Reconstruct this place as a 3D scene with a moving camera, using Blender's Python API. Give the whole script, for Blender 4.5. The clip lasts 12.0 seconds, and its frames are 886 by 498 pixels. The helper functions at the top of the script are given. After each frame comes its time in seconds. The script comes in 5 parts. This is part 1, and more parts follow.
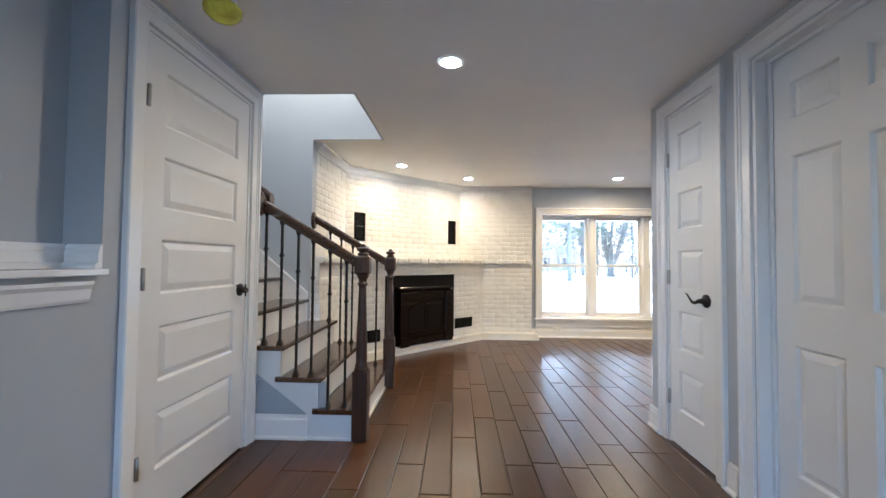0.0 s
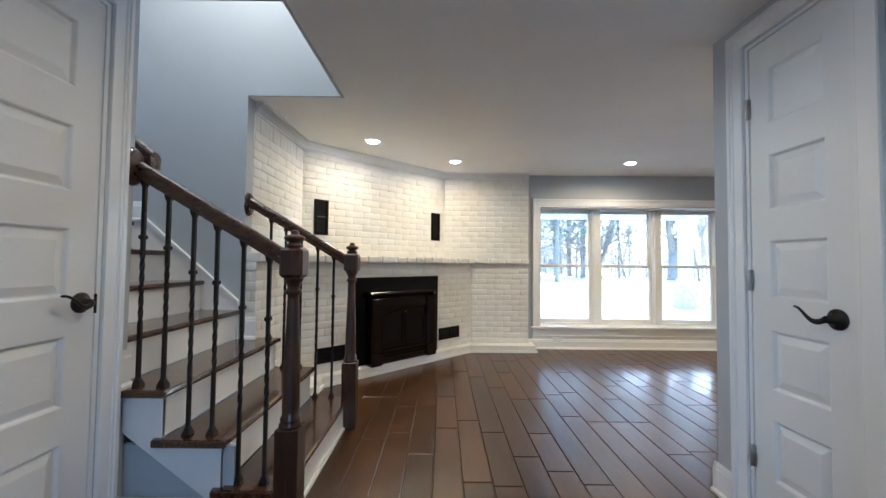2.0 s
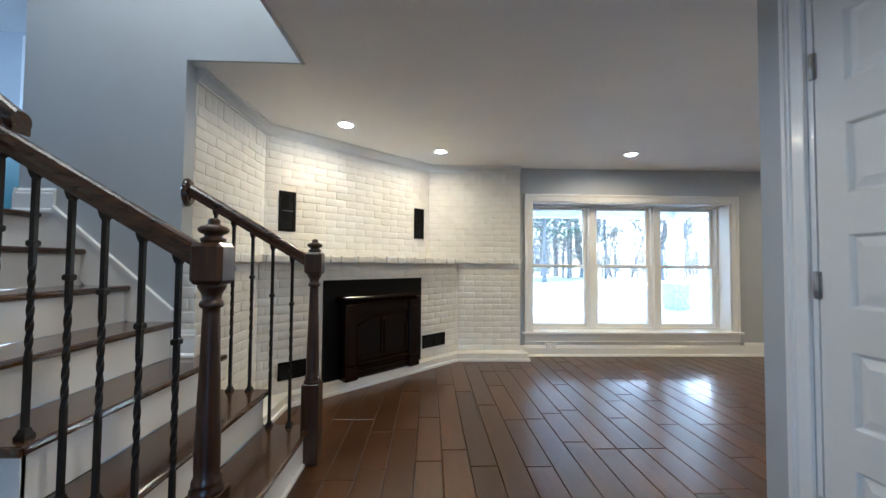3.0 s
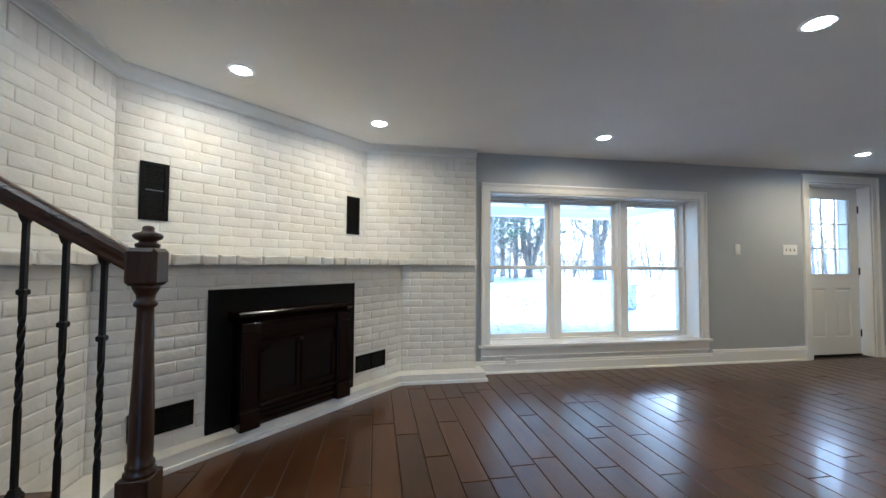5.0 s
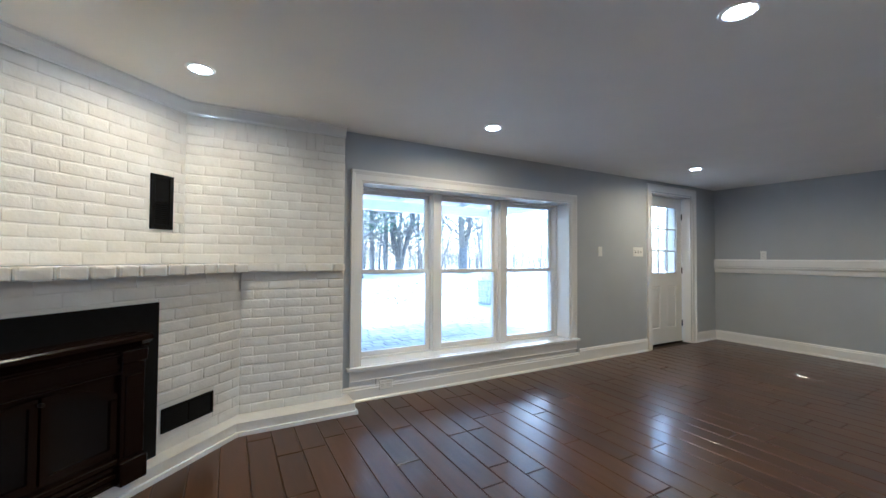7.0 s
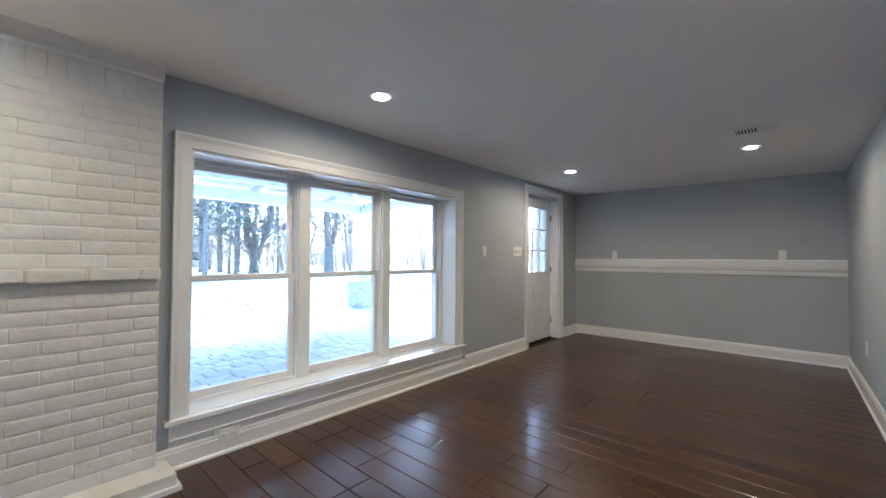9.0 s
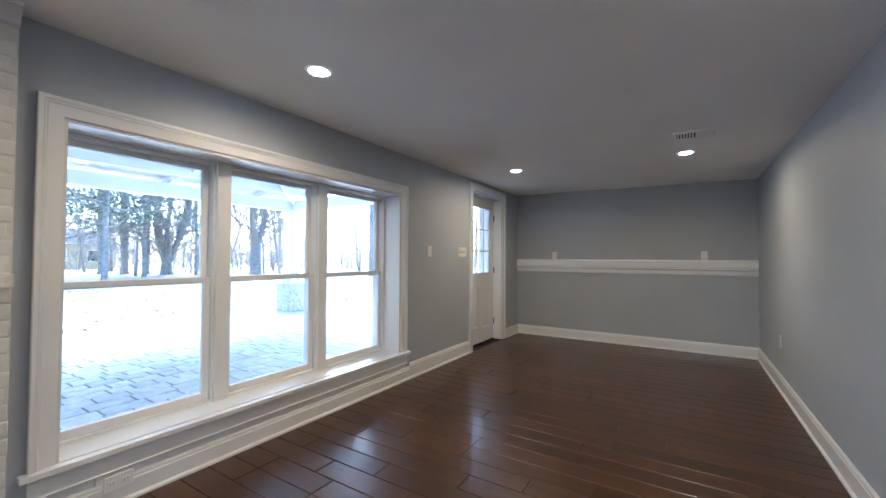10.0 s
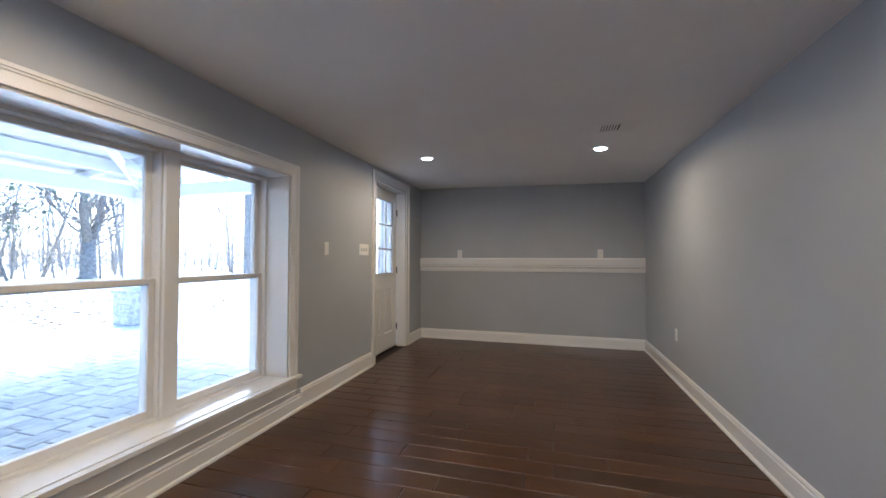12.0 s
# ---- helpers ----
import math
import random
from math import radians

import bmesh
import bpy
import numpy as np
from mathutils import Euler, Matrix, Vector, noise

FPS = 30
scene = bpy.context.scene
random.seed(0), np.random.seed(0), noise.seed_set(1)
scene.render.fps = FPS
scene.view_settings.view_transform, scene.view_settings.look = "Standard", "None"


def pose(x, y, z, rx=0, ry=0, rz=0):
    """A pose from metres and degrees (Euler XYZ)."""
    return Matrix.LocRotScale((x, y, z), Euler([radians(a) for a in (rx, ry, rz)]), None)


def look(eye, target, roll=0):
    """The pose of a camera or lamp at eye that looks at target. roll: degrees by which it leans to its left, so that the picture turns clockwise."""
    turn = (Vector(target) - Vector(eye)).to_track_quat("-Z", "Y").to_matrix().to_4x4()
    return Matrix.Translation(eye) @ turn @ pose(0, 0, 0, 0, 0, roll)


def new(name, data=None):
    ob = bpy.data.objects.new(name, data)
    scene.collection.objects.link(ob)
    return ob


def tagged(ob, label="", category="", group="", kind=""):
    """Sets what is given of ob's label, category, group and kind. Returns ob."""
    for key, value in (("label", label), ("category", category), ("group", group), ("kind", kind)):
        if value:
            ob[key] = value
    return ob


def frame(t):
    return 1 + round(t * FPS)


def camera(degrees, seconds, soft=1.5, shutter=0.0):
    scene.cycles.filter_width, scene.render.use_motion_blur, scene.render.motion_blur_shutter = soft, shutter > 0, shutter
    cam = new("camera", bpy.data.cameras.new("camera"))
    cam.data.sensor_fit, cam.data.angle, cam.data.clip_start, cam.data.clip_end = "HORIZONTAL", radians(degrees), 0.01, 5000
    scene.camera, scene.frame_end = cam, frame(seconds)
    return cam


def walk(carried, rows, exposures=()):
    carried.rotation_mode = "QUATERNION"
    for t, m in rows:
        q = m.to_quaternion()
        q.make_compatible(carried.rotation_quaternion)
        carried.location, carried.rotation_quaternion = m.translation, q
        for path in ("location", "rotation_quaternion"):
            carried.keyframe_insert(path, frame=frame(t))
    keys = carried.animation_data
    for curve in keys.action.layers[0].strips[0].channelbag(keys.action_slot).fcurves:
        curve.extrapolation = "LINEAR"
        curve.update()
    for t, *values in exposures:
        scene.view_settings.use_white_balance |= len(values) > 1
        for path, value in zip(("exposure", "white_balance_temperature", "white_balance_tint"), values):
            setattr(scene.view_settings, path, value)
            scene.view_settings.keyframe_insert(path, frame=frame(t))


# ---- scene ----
cam = camera(97.5, 12.0)
PATH = [
    (0, (0.603, 2.259, 1.104), (0.534, 4.257, 1.167), 0.6),
    (0.5, (0.595, 2.471, 1.087), (0.545, 4.469, 1.153), 0.6),
    (1, (0.612, 2.682, 1.068), (0.57, 4.681, 1.137), 0.7),
    (1.5, (0.604, 2.888, 1.078), (0.585, 4.887, 1.143), 0.6),
    (2, (0.618, 3.098, 1.082), (0.623, 5.097, 1.151), 0.6),
    (2.5, (0.633, 3.309, 1.089), (0.67, 5.308, 1.158), 0.5),
    (3, (0.65, 3.515, 1.083), (0.722, 5.513, 1.154), 0.5),
    (5, (0.744, 4.293, 1.092), (1.083, 6.263, 1.167), 0.4),
    (5.5, (0.797, 4.464, 1.108), (1.281, 6.403, 1.177), 0.4),
    (6, (0.822, 4.625, 1.155), (1.465, 6.519, 1.202), 0.5),
    (6.5, (0.854, 4.774, 1.149), (1.655, 6.606, 1.208), 0.3),
    (7, (0.906, 4.915, 1.183), (1.872, 6.666, 1.23), 0.4),
    (9, (1.16, 5.476, 1.197), (2.654, 6.805, 1.242), 0.3),
    (9.5, (1.247, 5.568, 1.191), (2.839, 6.778, 1.239), 0.4),
    (10, (1.313, 5.702, 1.203), (3.003, 6.77, 1.25), 0.3),
    (10.5, (1.393, 5.82, 1.198), (3.163, 6.749, 1.248), 0.2),
    (11, (1.501, 5.937, 1.197), (3.335, 6.734, 1.243), 0.1),
    (11.5, (1.634, 6.036, 1.182), (3.515, 6.713, 1.232), 0.1),
    (12, (1.762, 6.132, 1.193), (3.685, 6.679, 1.239), 0.1),
]
walk(cam, [(t, look(eye, target, roll)) for t, eye, target, roll in PATH],
     ((0, 3.83, 4850, 6), (1.5, 3.54, 4680, 4), (3, 3.30, 4570, 2), (5, 3.04, 4350, 2), (7, 3.03, 4350, 3), (9, 3.03, 4450, 5), (10.5, 2.86, 4570, 7), (11.5, 2.80, 4650, 8), (12, 2.88, 4700, 10)))

# ---- light ----
world = bpy.data.worlds.new("world")
scene.world = world
world.use_nodes = True
_n, _l = world.node_tree.nodes, world.node_tree.links
_sky = _n.new("ShaderNodeTexSky")
_sky.sky_type = "NISHITA"
_sky.sun_disc = False
_sky.sun_elevation, _sky.sun_rotation = radians(42), radians(35)
_sky.air_density, _sky.dust_density = 1.0, 3.0
_l.new(_sky.outputs[0], _n["Background"].inputs[0])
_n["Background"].inputs[1].default_value = 0.15
sun_lamp = new("sun", bpy.data.lights.new("sun", "SUN"))
sun_lamp.data.energy, sun_lamp.data.angle, sun_lamp.data.color = 1.5, radians(20), (1.0, 0.96, 0.9)
sun_lamp.matrix_world = pose(0, 0, 30, 48, 0, -35 + 180)

CEIL = 2.187


def ceil_z(x, y):
    """The ceiling is not quite level: it rises a little towards the window wall."""
    return 2.163 + 0.0135 * max(0.0, y - 4.69) + 0.003 * max(0.0, x + 0.65)


DOWNLIGHTS = ((0.563, 4.297), (-0.03, 6.64), (0.755, 7.385), (2.705, 7.38), (5.54, 7.38), (5.545, 5.717), (2.69, 5.69))
LAMP_WATTS, LAMP_COLOUR = 1.28, (1.0, 0.615, 0.235)


def lamp_disc(x, y, z, watts, size=0.095):
    ob = new("downlight_lamp", bpy.data.lights.new("downlight_lamp", "AREA"))
    ob.data.shape, ob.data.size, ob.data.energy, ob.data.color = "DISK", size, watts, LAMP_COLOUR
    ob.data.spread = radians(168)
    ob.location = (x, y, z)
    return ob


for k, (lx, ly) in enumerate(DOWNLIGHTS):
    lamp_disc(lx, ly, ceil_z(lx, ly) - 0.018, LAMP_WATTS * (0.65, 0.7, 0.8, 1.3, 1.3, 1.3, 1.3)[k])
lamp_disc(-0.75, 5.15, 3.735, 3.2).data.color = (1.0, 0.78, 0.52)
kit = new("daylight_kitchen", bpy.data.lights.new("daylight_kitchen", "AREA"))
kit.data.shape, kit.data.size, kit.data.size_y, kit.data.energy, kit.data.color = "RECTANGLE", 2.2, 1.2, 11.0, (0.88, 0.94, 1.0)
kit.matrix_world = look((-5.96, 5.6, 2.9), (0, 5.3, 2.2))
# Added lamp, unseen behind the walk's start, to brighten the hall.
lamp_disc(0.55, 1.2, ceil_z(0.55, 1.2) - 0.018, 0.45)
day = new("daylight_behind", bpy.data.lights.new("daylight_behind", "AREA"))
day.data.shape, day.data.size, day.data.size_y, day.data.energy, day.data.color = "RECTANGLE", 0.9, 1.7, 0.42, (0.72, 0.86, 1.0)
day.matrix_world = pose(0.65, -0.02, 1.15, -90, 0, 180)


# ---- materials ----
def nodes_of(name):
    m = bpy.data.materials.new(name)
    m.use_nodes = True
    nt = m.node_tree
    return m, nt, nt.nodes["Principled BSDF"]


def ramp(nt, fac, stops):
    r = nt.nodes.new("ShaderNodeValToRGB")
    els = r.color_ramp.elements
    while len(els) < len(stops):
        els.new(0.5)
    for e, (p, c) in zip(els, stops):
        e.position, e.color = p, (*c, 1)
    nt.links.new(fac, r.inputs[0])
    return r.outputs[0]


def noise_tex(nt, vec, scale, detail=4.0, rough=0.55):
    t = nt.nodes.new("ShaderNodeTexNoise")
    t.inputs["Scale"].default_value, t.inputs["Detail"].default_value, t.inputs["Roughness"].default_value = scale, detail, rough
    nt.links.new(vec, t.inputs["Vector"])
    return t.outputs["Fac"]


def bump(nt, height, p, strength=0.2, dist=0.01, prev=None):
    b = nt.nodes.new("ShaderNodeBump")
    b.inputs["Strength"].default_value, b.inputs["Distance"].default_value = strength, dist
    nt.links.new(height, b.inputs["Height"])
    if prev is not None:
        nt.links.new(prev, b.inputs["Normal"])
    nt.links.new(b.outputs[0], p.inputs["Normal"])
    return b.outputs[0]


def world_pos(nt, scale=(1, 1, 1), per_object=0.0, island=False):
    g = nt.nodes.new("ShaderNodeNewGeometry")
    mp = nt.nodes.new("ShaderNodeMapping")
    mp.inputs["Scale"].default_value = scale
    nt.links.new(g.outputs["Position"], mp.inputs["Vector"])
    if per_object:
        o = nt.nodes.new("ShaderNodeObjectInfo")
        mu = nt.nodes.new("ShaderNodeMath")
        mu.operation = "MULTIPLY"
        mu.inputs[1].default_value = per_object
        nt.links.new(o.outputs["Random"], mu.inputs[0])
        c = nt.nodes.new("ShaderNodeCombineXYZ")
        for i in range(3):
            nt.links.new(mu.outputs[0], c.inputs[i])
        nt.links.new(c.outputs[0], mp.inputs["Location"])
    return mp.outputs[0]


def paint(name, colour, rough=0.5, var=0.03, grain=350.0, relief=0.05, mottle=2.5, coat=0.0):
    """A painted surface: faint large mottling, faint roller texture."""
    m, nt, p = nodes_of(name)
    v = world_pos(nt)
    lo, hi = [c * (1 - var) for c in colour], [min(1, c * (1 + var)) for c in colour]
    nt.links.new(ramp(nt, noise_tex(nt, v, mottle, 5), [(0.3, lo), (0.7, hi)]), p.inputs["Base Color"])
    r = nt.nodes.new("ShaderNodeMapRange")
    r.inputs["To Min"].default_value, r.inputs["To Max"].default_value = rough * 0.95, min(1, rough * 1.05)
    nt.links.new(noise_tex(nt, v, 9, 3), r.inputs["Value"])
    nt.links.new(r.outputs[0], p.inputs["Roughness"])
    bump(nt, noise_tex(nt, v, grain, 2), p, relief, 0.002)
    p.inputs["Coat Weight"].default_value = coat
    return m


def wood(name, dark, mid, light, rough, stretch=(14, 1.2, 14), per=37.0, coat=0.0, relief=0.12, hue=0.25, wave=0.0):
    """Stained wood with grain along one axis; each piece has its own tone."""
    m, nt, p = nodes_of(name)
    v = world_pos(nt, stretch, per)
    g1 = noise_tex(nt, v, 3.0, 6, 0.55)
    col = ramp(nt, g1, [(0.28, dark), (0.52, mid), (0.78, light)])
    o = nt.nodes.new("ShaderNodeObjectInfo")
    hv = nt.nodes.new("ShaderNodeHueSaturation")
    mr = nt.nodes.new("ShaderNodeMapRange")
    mr.inputs["To Min"].default_value, mr.inputs["To Max"].default_value = 1 - hue, 1 + hue
    nt.links.new(o.outputs["Random"], mr.inputs["Value"])
    nt.links.new(mr.outputs[0], hv.inputs["Value"])
    nt.links.new(col, hv.inputs["Color"])
    v2 = world_pos(nt)
    big = noise_tex(nt, v2, 1.7, 4)
    mx = nt.nodes.new("ShaderNodeMix")
    mx.data_type, mx.blend_type = "RGBA", "MULTIPLY"
    mx.inputs["Factor"].default_value = 0.5
    nt.links.new(hv.outputs[0], mx.inputs["A"])
    nt.links.new(ramp(nt, big, [(0.3, (0.72, 0.70, 0.68)), (0.7, (1, 1, 1))]), mx.inputs["B"])
    nt.links.new(mx.outputs["Result"], p.inputs["Base Color"])
    r = nt.nodes.new("ShaderNodeMapRange")
    r.inputs["To Min"].default_value, r.inputs["To Max"].default_value = rough * 0.75, rough * 1.3
    nt.links.new(g1, r.inputs["Value"])
    nt.links.new(r.outputs[0], p.inputs["Roughness"])
    n1 = bump(nt, g1, p, relief, 0.004)
    if wave:
        v3 = world_pos(nt, (16, 3.0, 1), per)
        bump(nt, noise_tex(nt, v3, 1.0, 2), p, wave, 0.01, n1)
    p.inputs["Coat Weight"].default_value, p.inputs["Coat Roughness"].default_value = coat, 0.08
    return m


def plain(name, colour, rough=0.4, metal=0.0, var=0.1, scale=40.0, relief=0.03, emit=0.0):
    m, nt, p = nodes_of(name)
    v = world_pos(nt)
    lo, hi = [c * (1 - var) for c in colour], [min(1, c * (1 + var)) for c in colour]
    nt.links.new(ramp(nt, noise_tex(nt, v, scale, 4), [(0.3, lo), (0.7, hi)]), p.inputs["Base Color"])
    p.inputs["Roughness"].default_value, p.inputs["Metallic"].default_value = rough, metal
    if relief:
        bump(nt, noise_tex(nt, v, scale * 4, 3), p, relief, 0.003)
    if emit:
        p.inputs["Emission Color"].default_value, p.inputs["Emission Strength"].default_value = (*colour, 1), emit
    p.inputs["Specular IOR Level"].default_value = 0.12 if max(colour) < 0.006 else 0.3 if max(colour) < 0.009 else 0.5
    return m


def glass_mat(name, tint=(0.95, 0.98, 0.98)):
    m, nt, p = nodes_of(name)
    p.inputs["Base Color"].default_value = (*tint, 1)
    p.inputs["Transmission Weight"].default_value, p.inputs["Roughness"].default_value, p.inputs["IOR"].default_value = 1.0, 0.0, 1.45
    return m


def brick_paint(name):
    """Thick white paint over rough brick: brush relief, pits, faint grey and cream patches."""
    m, nt, p = nodes_of(name)
    v = world_pos(nt)
    col = ramp(nt, noise_tex(nt, v, 6, 6), [(0.3, (0.65, 0.635, 0.60)), (0.6, (0.72, 0.705, 0.67))])
    nt.links.new(col, p.inputs["Base Color"])
    p.inputs["Roughness"].default_value = 0.42
    n0 = bump(nt, noise_tex(nt, v, 11, 3), p, 0.5, 0.012)
    n1 = bump(nt, noise_tex(nt, v, 42, 4), p, 0.35, 0.003, n0)
    bump(nt, noise_tex(nt, v, 160, 3), p, 0.15, 0.0015, n1)
    return m


WALL = paint("grey_wall_paint", (0.425, 0.45, 0.488), 0.55, 0.03, 320, 0.08)
CEILING = paint("ceiling_paint", (0.84, 0.84, 0.84), 0.75, 0.02, 260, 0.06)
TRIM = paint("white_trim_paint", (0.80, 0.80, 0.80), 0.22, 0.015, 120, 0.02, coat=0.2)
DOORPAINT = paint("white_door_paint", (0.72, 0.72, 0.715), 0.36, 0.02, 140, 0.03, coat=0.0)
BRICK = brick_paint("white_painted_brick")
FLOORWOOD = wood("brown_floor_wood", (0.040, 0.0150, 0.0046), (0.062, 0.0242, 0.0074), (0.086, 0.035, 0.0108), 0.31, (6, 0.6, 6), 37, 0.25, 0.02, 0.26, 0.14)
FLOORWOOD.node_tree.nodes["Principled BSDF"].inputs["Specular IOR Level"].default_value = 0.4
FLOORGAP = plain("dark_floor_joint", (0.016, 0.008, 0.005), 0.6)
TREADWOOD = wood("dark_tread_wood", (0.018, 0.008, 0.004), (0.055, 0.024, 0.011), (0.115, 0.052, 0.022), 0.2, (18, 1.5, 18), 11, 0.5, 0.08, 0.12)
RAILWOOD = wood("dark_rail_wood", (0.013, 0.005, 0.002), (0.042, 0.0155, 0.0058), (0.082, 0.034, 0.0125), 0.28, (3, 16, 16), 5, 0.35, 0.06, 0.08)
POSTWOOD = wood("dark_post_wood", (0.012, 0.0045, 0.0018), (0.036, 0.0135, 0.0048), (0.068, 0.028, 0.0100), 0.34, (16, 16, 1.6), 5, 0.15, 0.06, 0.08)
IRON = plain("black_iron", (0.0065, 0.006, 0.006), 0.45, 0.0, 0.3, 60, 0.1)
BLACK = plain("matt_black_steel", (0.0045, 0.0045, 0.005), 0.6, 0.0, 0.2, 30, 0.03)
ENAMEL = plain("brown_black_enamel", (0.0060, 0.0022, 0.0013), 0.2, 0.0, 0.3, 8, 0.03)
SOOTGLASS = plain("smoked_glass", (0.006, 0.006, 0.007), 0.08, 0.0, 0.2, 5, 0.0)
BRONZE = plain("dark_bronze", (0.014, 0.012, 0.011), 0.42, 0.5, 0.25, 50, 0.04)
STEEL = plain("brushed_steel", (0.42, 0.41, 0.39), 0.32, 1.0, 0.1, 80, 0.04)
PLASTIC = plain("white_plastic", (0.80, 0.80, 0.78), 0.3, 0.0, 0.02, 20, 0.0)
DARKSLOT = plain("dark_slot", (0.02, 0.02, 0.02), 0.6)
AMBER = plain("amber_glass_globe", (0.88, 0.74, 0.09), 0.12, 0.0, 0.35, 14, 0.0)
LENS = plain("lamp_lens", (1.0, 0.93, 0.82), 0.4, 0.0, 0.0, 5, 0.0, 14.0)
GLASS = glass_mat("window_glass")
SASH = paint("white_vinyl_sash", (0.80, 0.80, 0.80), 0.3, 0.01, 100, 0.01)
TEAL = paint("teal_cabinet_paint", (0.03, 0.16, 0.19), 0.4, 0.05, 100, 0.02)
STONE = plain("grey_ledge_stone", (0.56, 0.55, 0.54), 0.85, 0.0, 0.3, 14, 0.5)
PAVER = plain("grey_paver", (0.46, 0.48, 0.48), 0.8, 0.0, 0.2, 9, 0.3)


def vary_pieces(m, lo=0.88, hi=1.12):
    """Gives each piece its own lightness."""
    nt = m.node_tree
    p = nt.nodes["Principled BSDF"]
    src = p.inputs["Base Color"].links[0].from_socket
    o, g = nt.nodes.new("ShaderNodeObjectInfo"), nt.nodes.new("ShaderNodeNewGeometry")
    add, fr = nt.nodes.new("ShaderNodeMath"), nt.nodes.new("ShaderNodeMath")
    fr.operation = "FRACT"
    nt.links.new(o.outputs["Random"], add.inputs[0])
    nt.links.new(g.outputs["Random Per Island"], add.inputs[1])
    nt.links.new(add.outputs[0], fr.inputs[0])
    mr, hv = nt.nodes.new("ShaderNodeMapRange"), nt.nodes.new("ShaderNodeHueSaturation")
    mr.inputs["To Min"].default_value, mr.inputs["To Max"].default_value = lo, hi
    nt.links.new(fr.outputs[0], mr.inputs["Value"])
    nt.links.new(mr.outputs[0], hv.inputs["Value"])
    nt.links.new(src, hv.inputs["Color"])
    nt.links.new(hv.outputs[0], p.inputs["Base Color"])


vary_pieces(PAVER)
PAVEJOINT = plain("dark_paver_joint", (0.13, 0.13, 0.13), 0.95, 0.0, 0.3, 20, 0.3)
EXTWHITE = paint("white_exterior_paint", (0.78, 0.79, 0.80), 0.5, 0.02)
BARK = plain("bark", (0.30, 0.27, 0.24), 0.95, 0.0, 0.4, 7, 0.8)
NEEDLE = plain("pine_needles", (0.12, 0.17, 0.09), 0.8, 0.0, 0.4, 5, 0.0)
TWIG = plain("grey_twigs", (0.34, 0.31, 0.28), 0.95, 0.0, 0.3, 5, 0.0)
SIDING = plain("yellow_siding", (0.50, 0.44, 0.26), 0.7, 0.0, 0.06, 5, 0.05)
ROOFING = plain("dark_shingle", (0.07, 0.065, 0.06), 0.9, 0.0, 0.2, 12, 0.3)


def ground_mat():
    m, nt, p = nodes_of("leaf_litter_lawn")
    v = world_pos(nt)
    c = ramp(nt, noise_tex(nt, v, 5.0, 8, 0.7), [(0.36, (0.30, 0.29, 0.21)), (0.5, (0.44, 0.39, 0.31)), (0.64, (0.58, 0.52, 0.43))])
    nt.links.new(c, p.inputs["Base Color"])
    p.inputs["Roughness"].default_value = 0.95
    bump(nt, noise_tex(nt, v, 18, 5), p, 0.6, 0.03)
    return m


GROUND = ground_mat()


# ---- mesh helpers ----
def box(bm, x0, x1, y0, y1, z0, z1, bevel=0.0, m=None):
    """A box, its edges bevelled if asked, moved by m."""
    x0, x1, y0, y1, z0, z1 = min(x0, x1), max(x0, x1), min(y0, y1), max(y0, y1), min(z0, z1), max(z0, z1)
    vs = [bm.verts.new((x, y, z)) for z in (z0, z1) for x, y in ((x0, y0), (x1, y0), (x1, y1), (x0, y1))]
    fs = [bm.faces.new([vs[i] for i in f]) for f in ((3, 2, 1, 0), (4, 5, 6, 7), (0, 1, 5, 4), (1, 2, 6, 5), (2, 3, 7, 6), (3, 0, 4, 7))]
    if bevel:
        es = {e for f in fs for e in f.edges}
        r = bmesh.ops.bevel(bm, geom=list(es), offset=bevel, segments=1, affect="EDGES", profile=0.5)
        vs = list({v for f in r["faces"] for v in f.verts} | {v for v in vs if v.is_valid})
    if m is not None:
        bmesh.ops.transform(bm, matrix=m, verts=[v for v in vs if v.is_valid])
    return bm


def boxes(*rows, bevel=0.0):
    bm = bmesh.new()
    for r in rows:
        box(bm, *r, bevel=bevel)
    return bm


def prism(bm, pts, axis, a, b):
    """The outline pts swept along an axis from a to b; pts hold the two other axes in order."""
    def at(p, w):
        return {"x": (w, p[0], p[1]), "y": (p[0], w, p[1]), "z": (p[0], p[1], w)}[axis]
    lo, hi = [bm.verts.new(at(p, a)) for p in pts], [bm.verts.new(at(p, b)) for p in pts]
    bm.faces.new(lo)
    bm.faces.new(list(reversed(hi)))
    for i in range(len(pts)):
        j = (i + 1) % len(pts)
        bm.faces.new((lo[j], lo[i], hi[i], hi[j]))
    bmesh.ops.recalc_face_normals(bm, faces=bm.faces)
    return bm


def loft(bm, rings, m=None, smooth=True):
    """Rings of equal count, each a list of points, skinned and capped."""
    rows = [[bm.verts.new(p) for p in ring] for ring in rings]
    for r0, r1 in zip(rows, rows[1:]):
        for i in range(len(r0)):
            j = (i + 1) % len(r0)
            f = bm.faces.new((r0[i], r0[j], r1[j], r1[i]))
            f.smooth = smooth
    bm.faces.new(list(reversed(rows[0])))
    bm.faces.new(rows[-1])
    if m is not None:
        bmesh.ops.transform(bm, matrix=m, verts=[v for r in rows for v in r])
    return bm


def lathe(bm, profile, n=20, cx=0.0, cy=0.0, m=None, smooth=True):
    """Turned shape: rows of (z, radius)."""
    return loft(bm, [[(cx + r * math.cos(2 * math.pi * i / n), cy + r * math.sin(2 * math.pi * i / n), z) for i in range(n)] for z, r in profile], m, smooth)


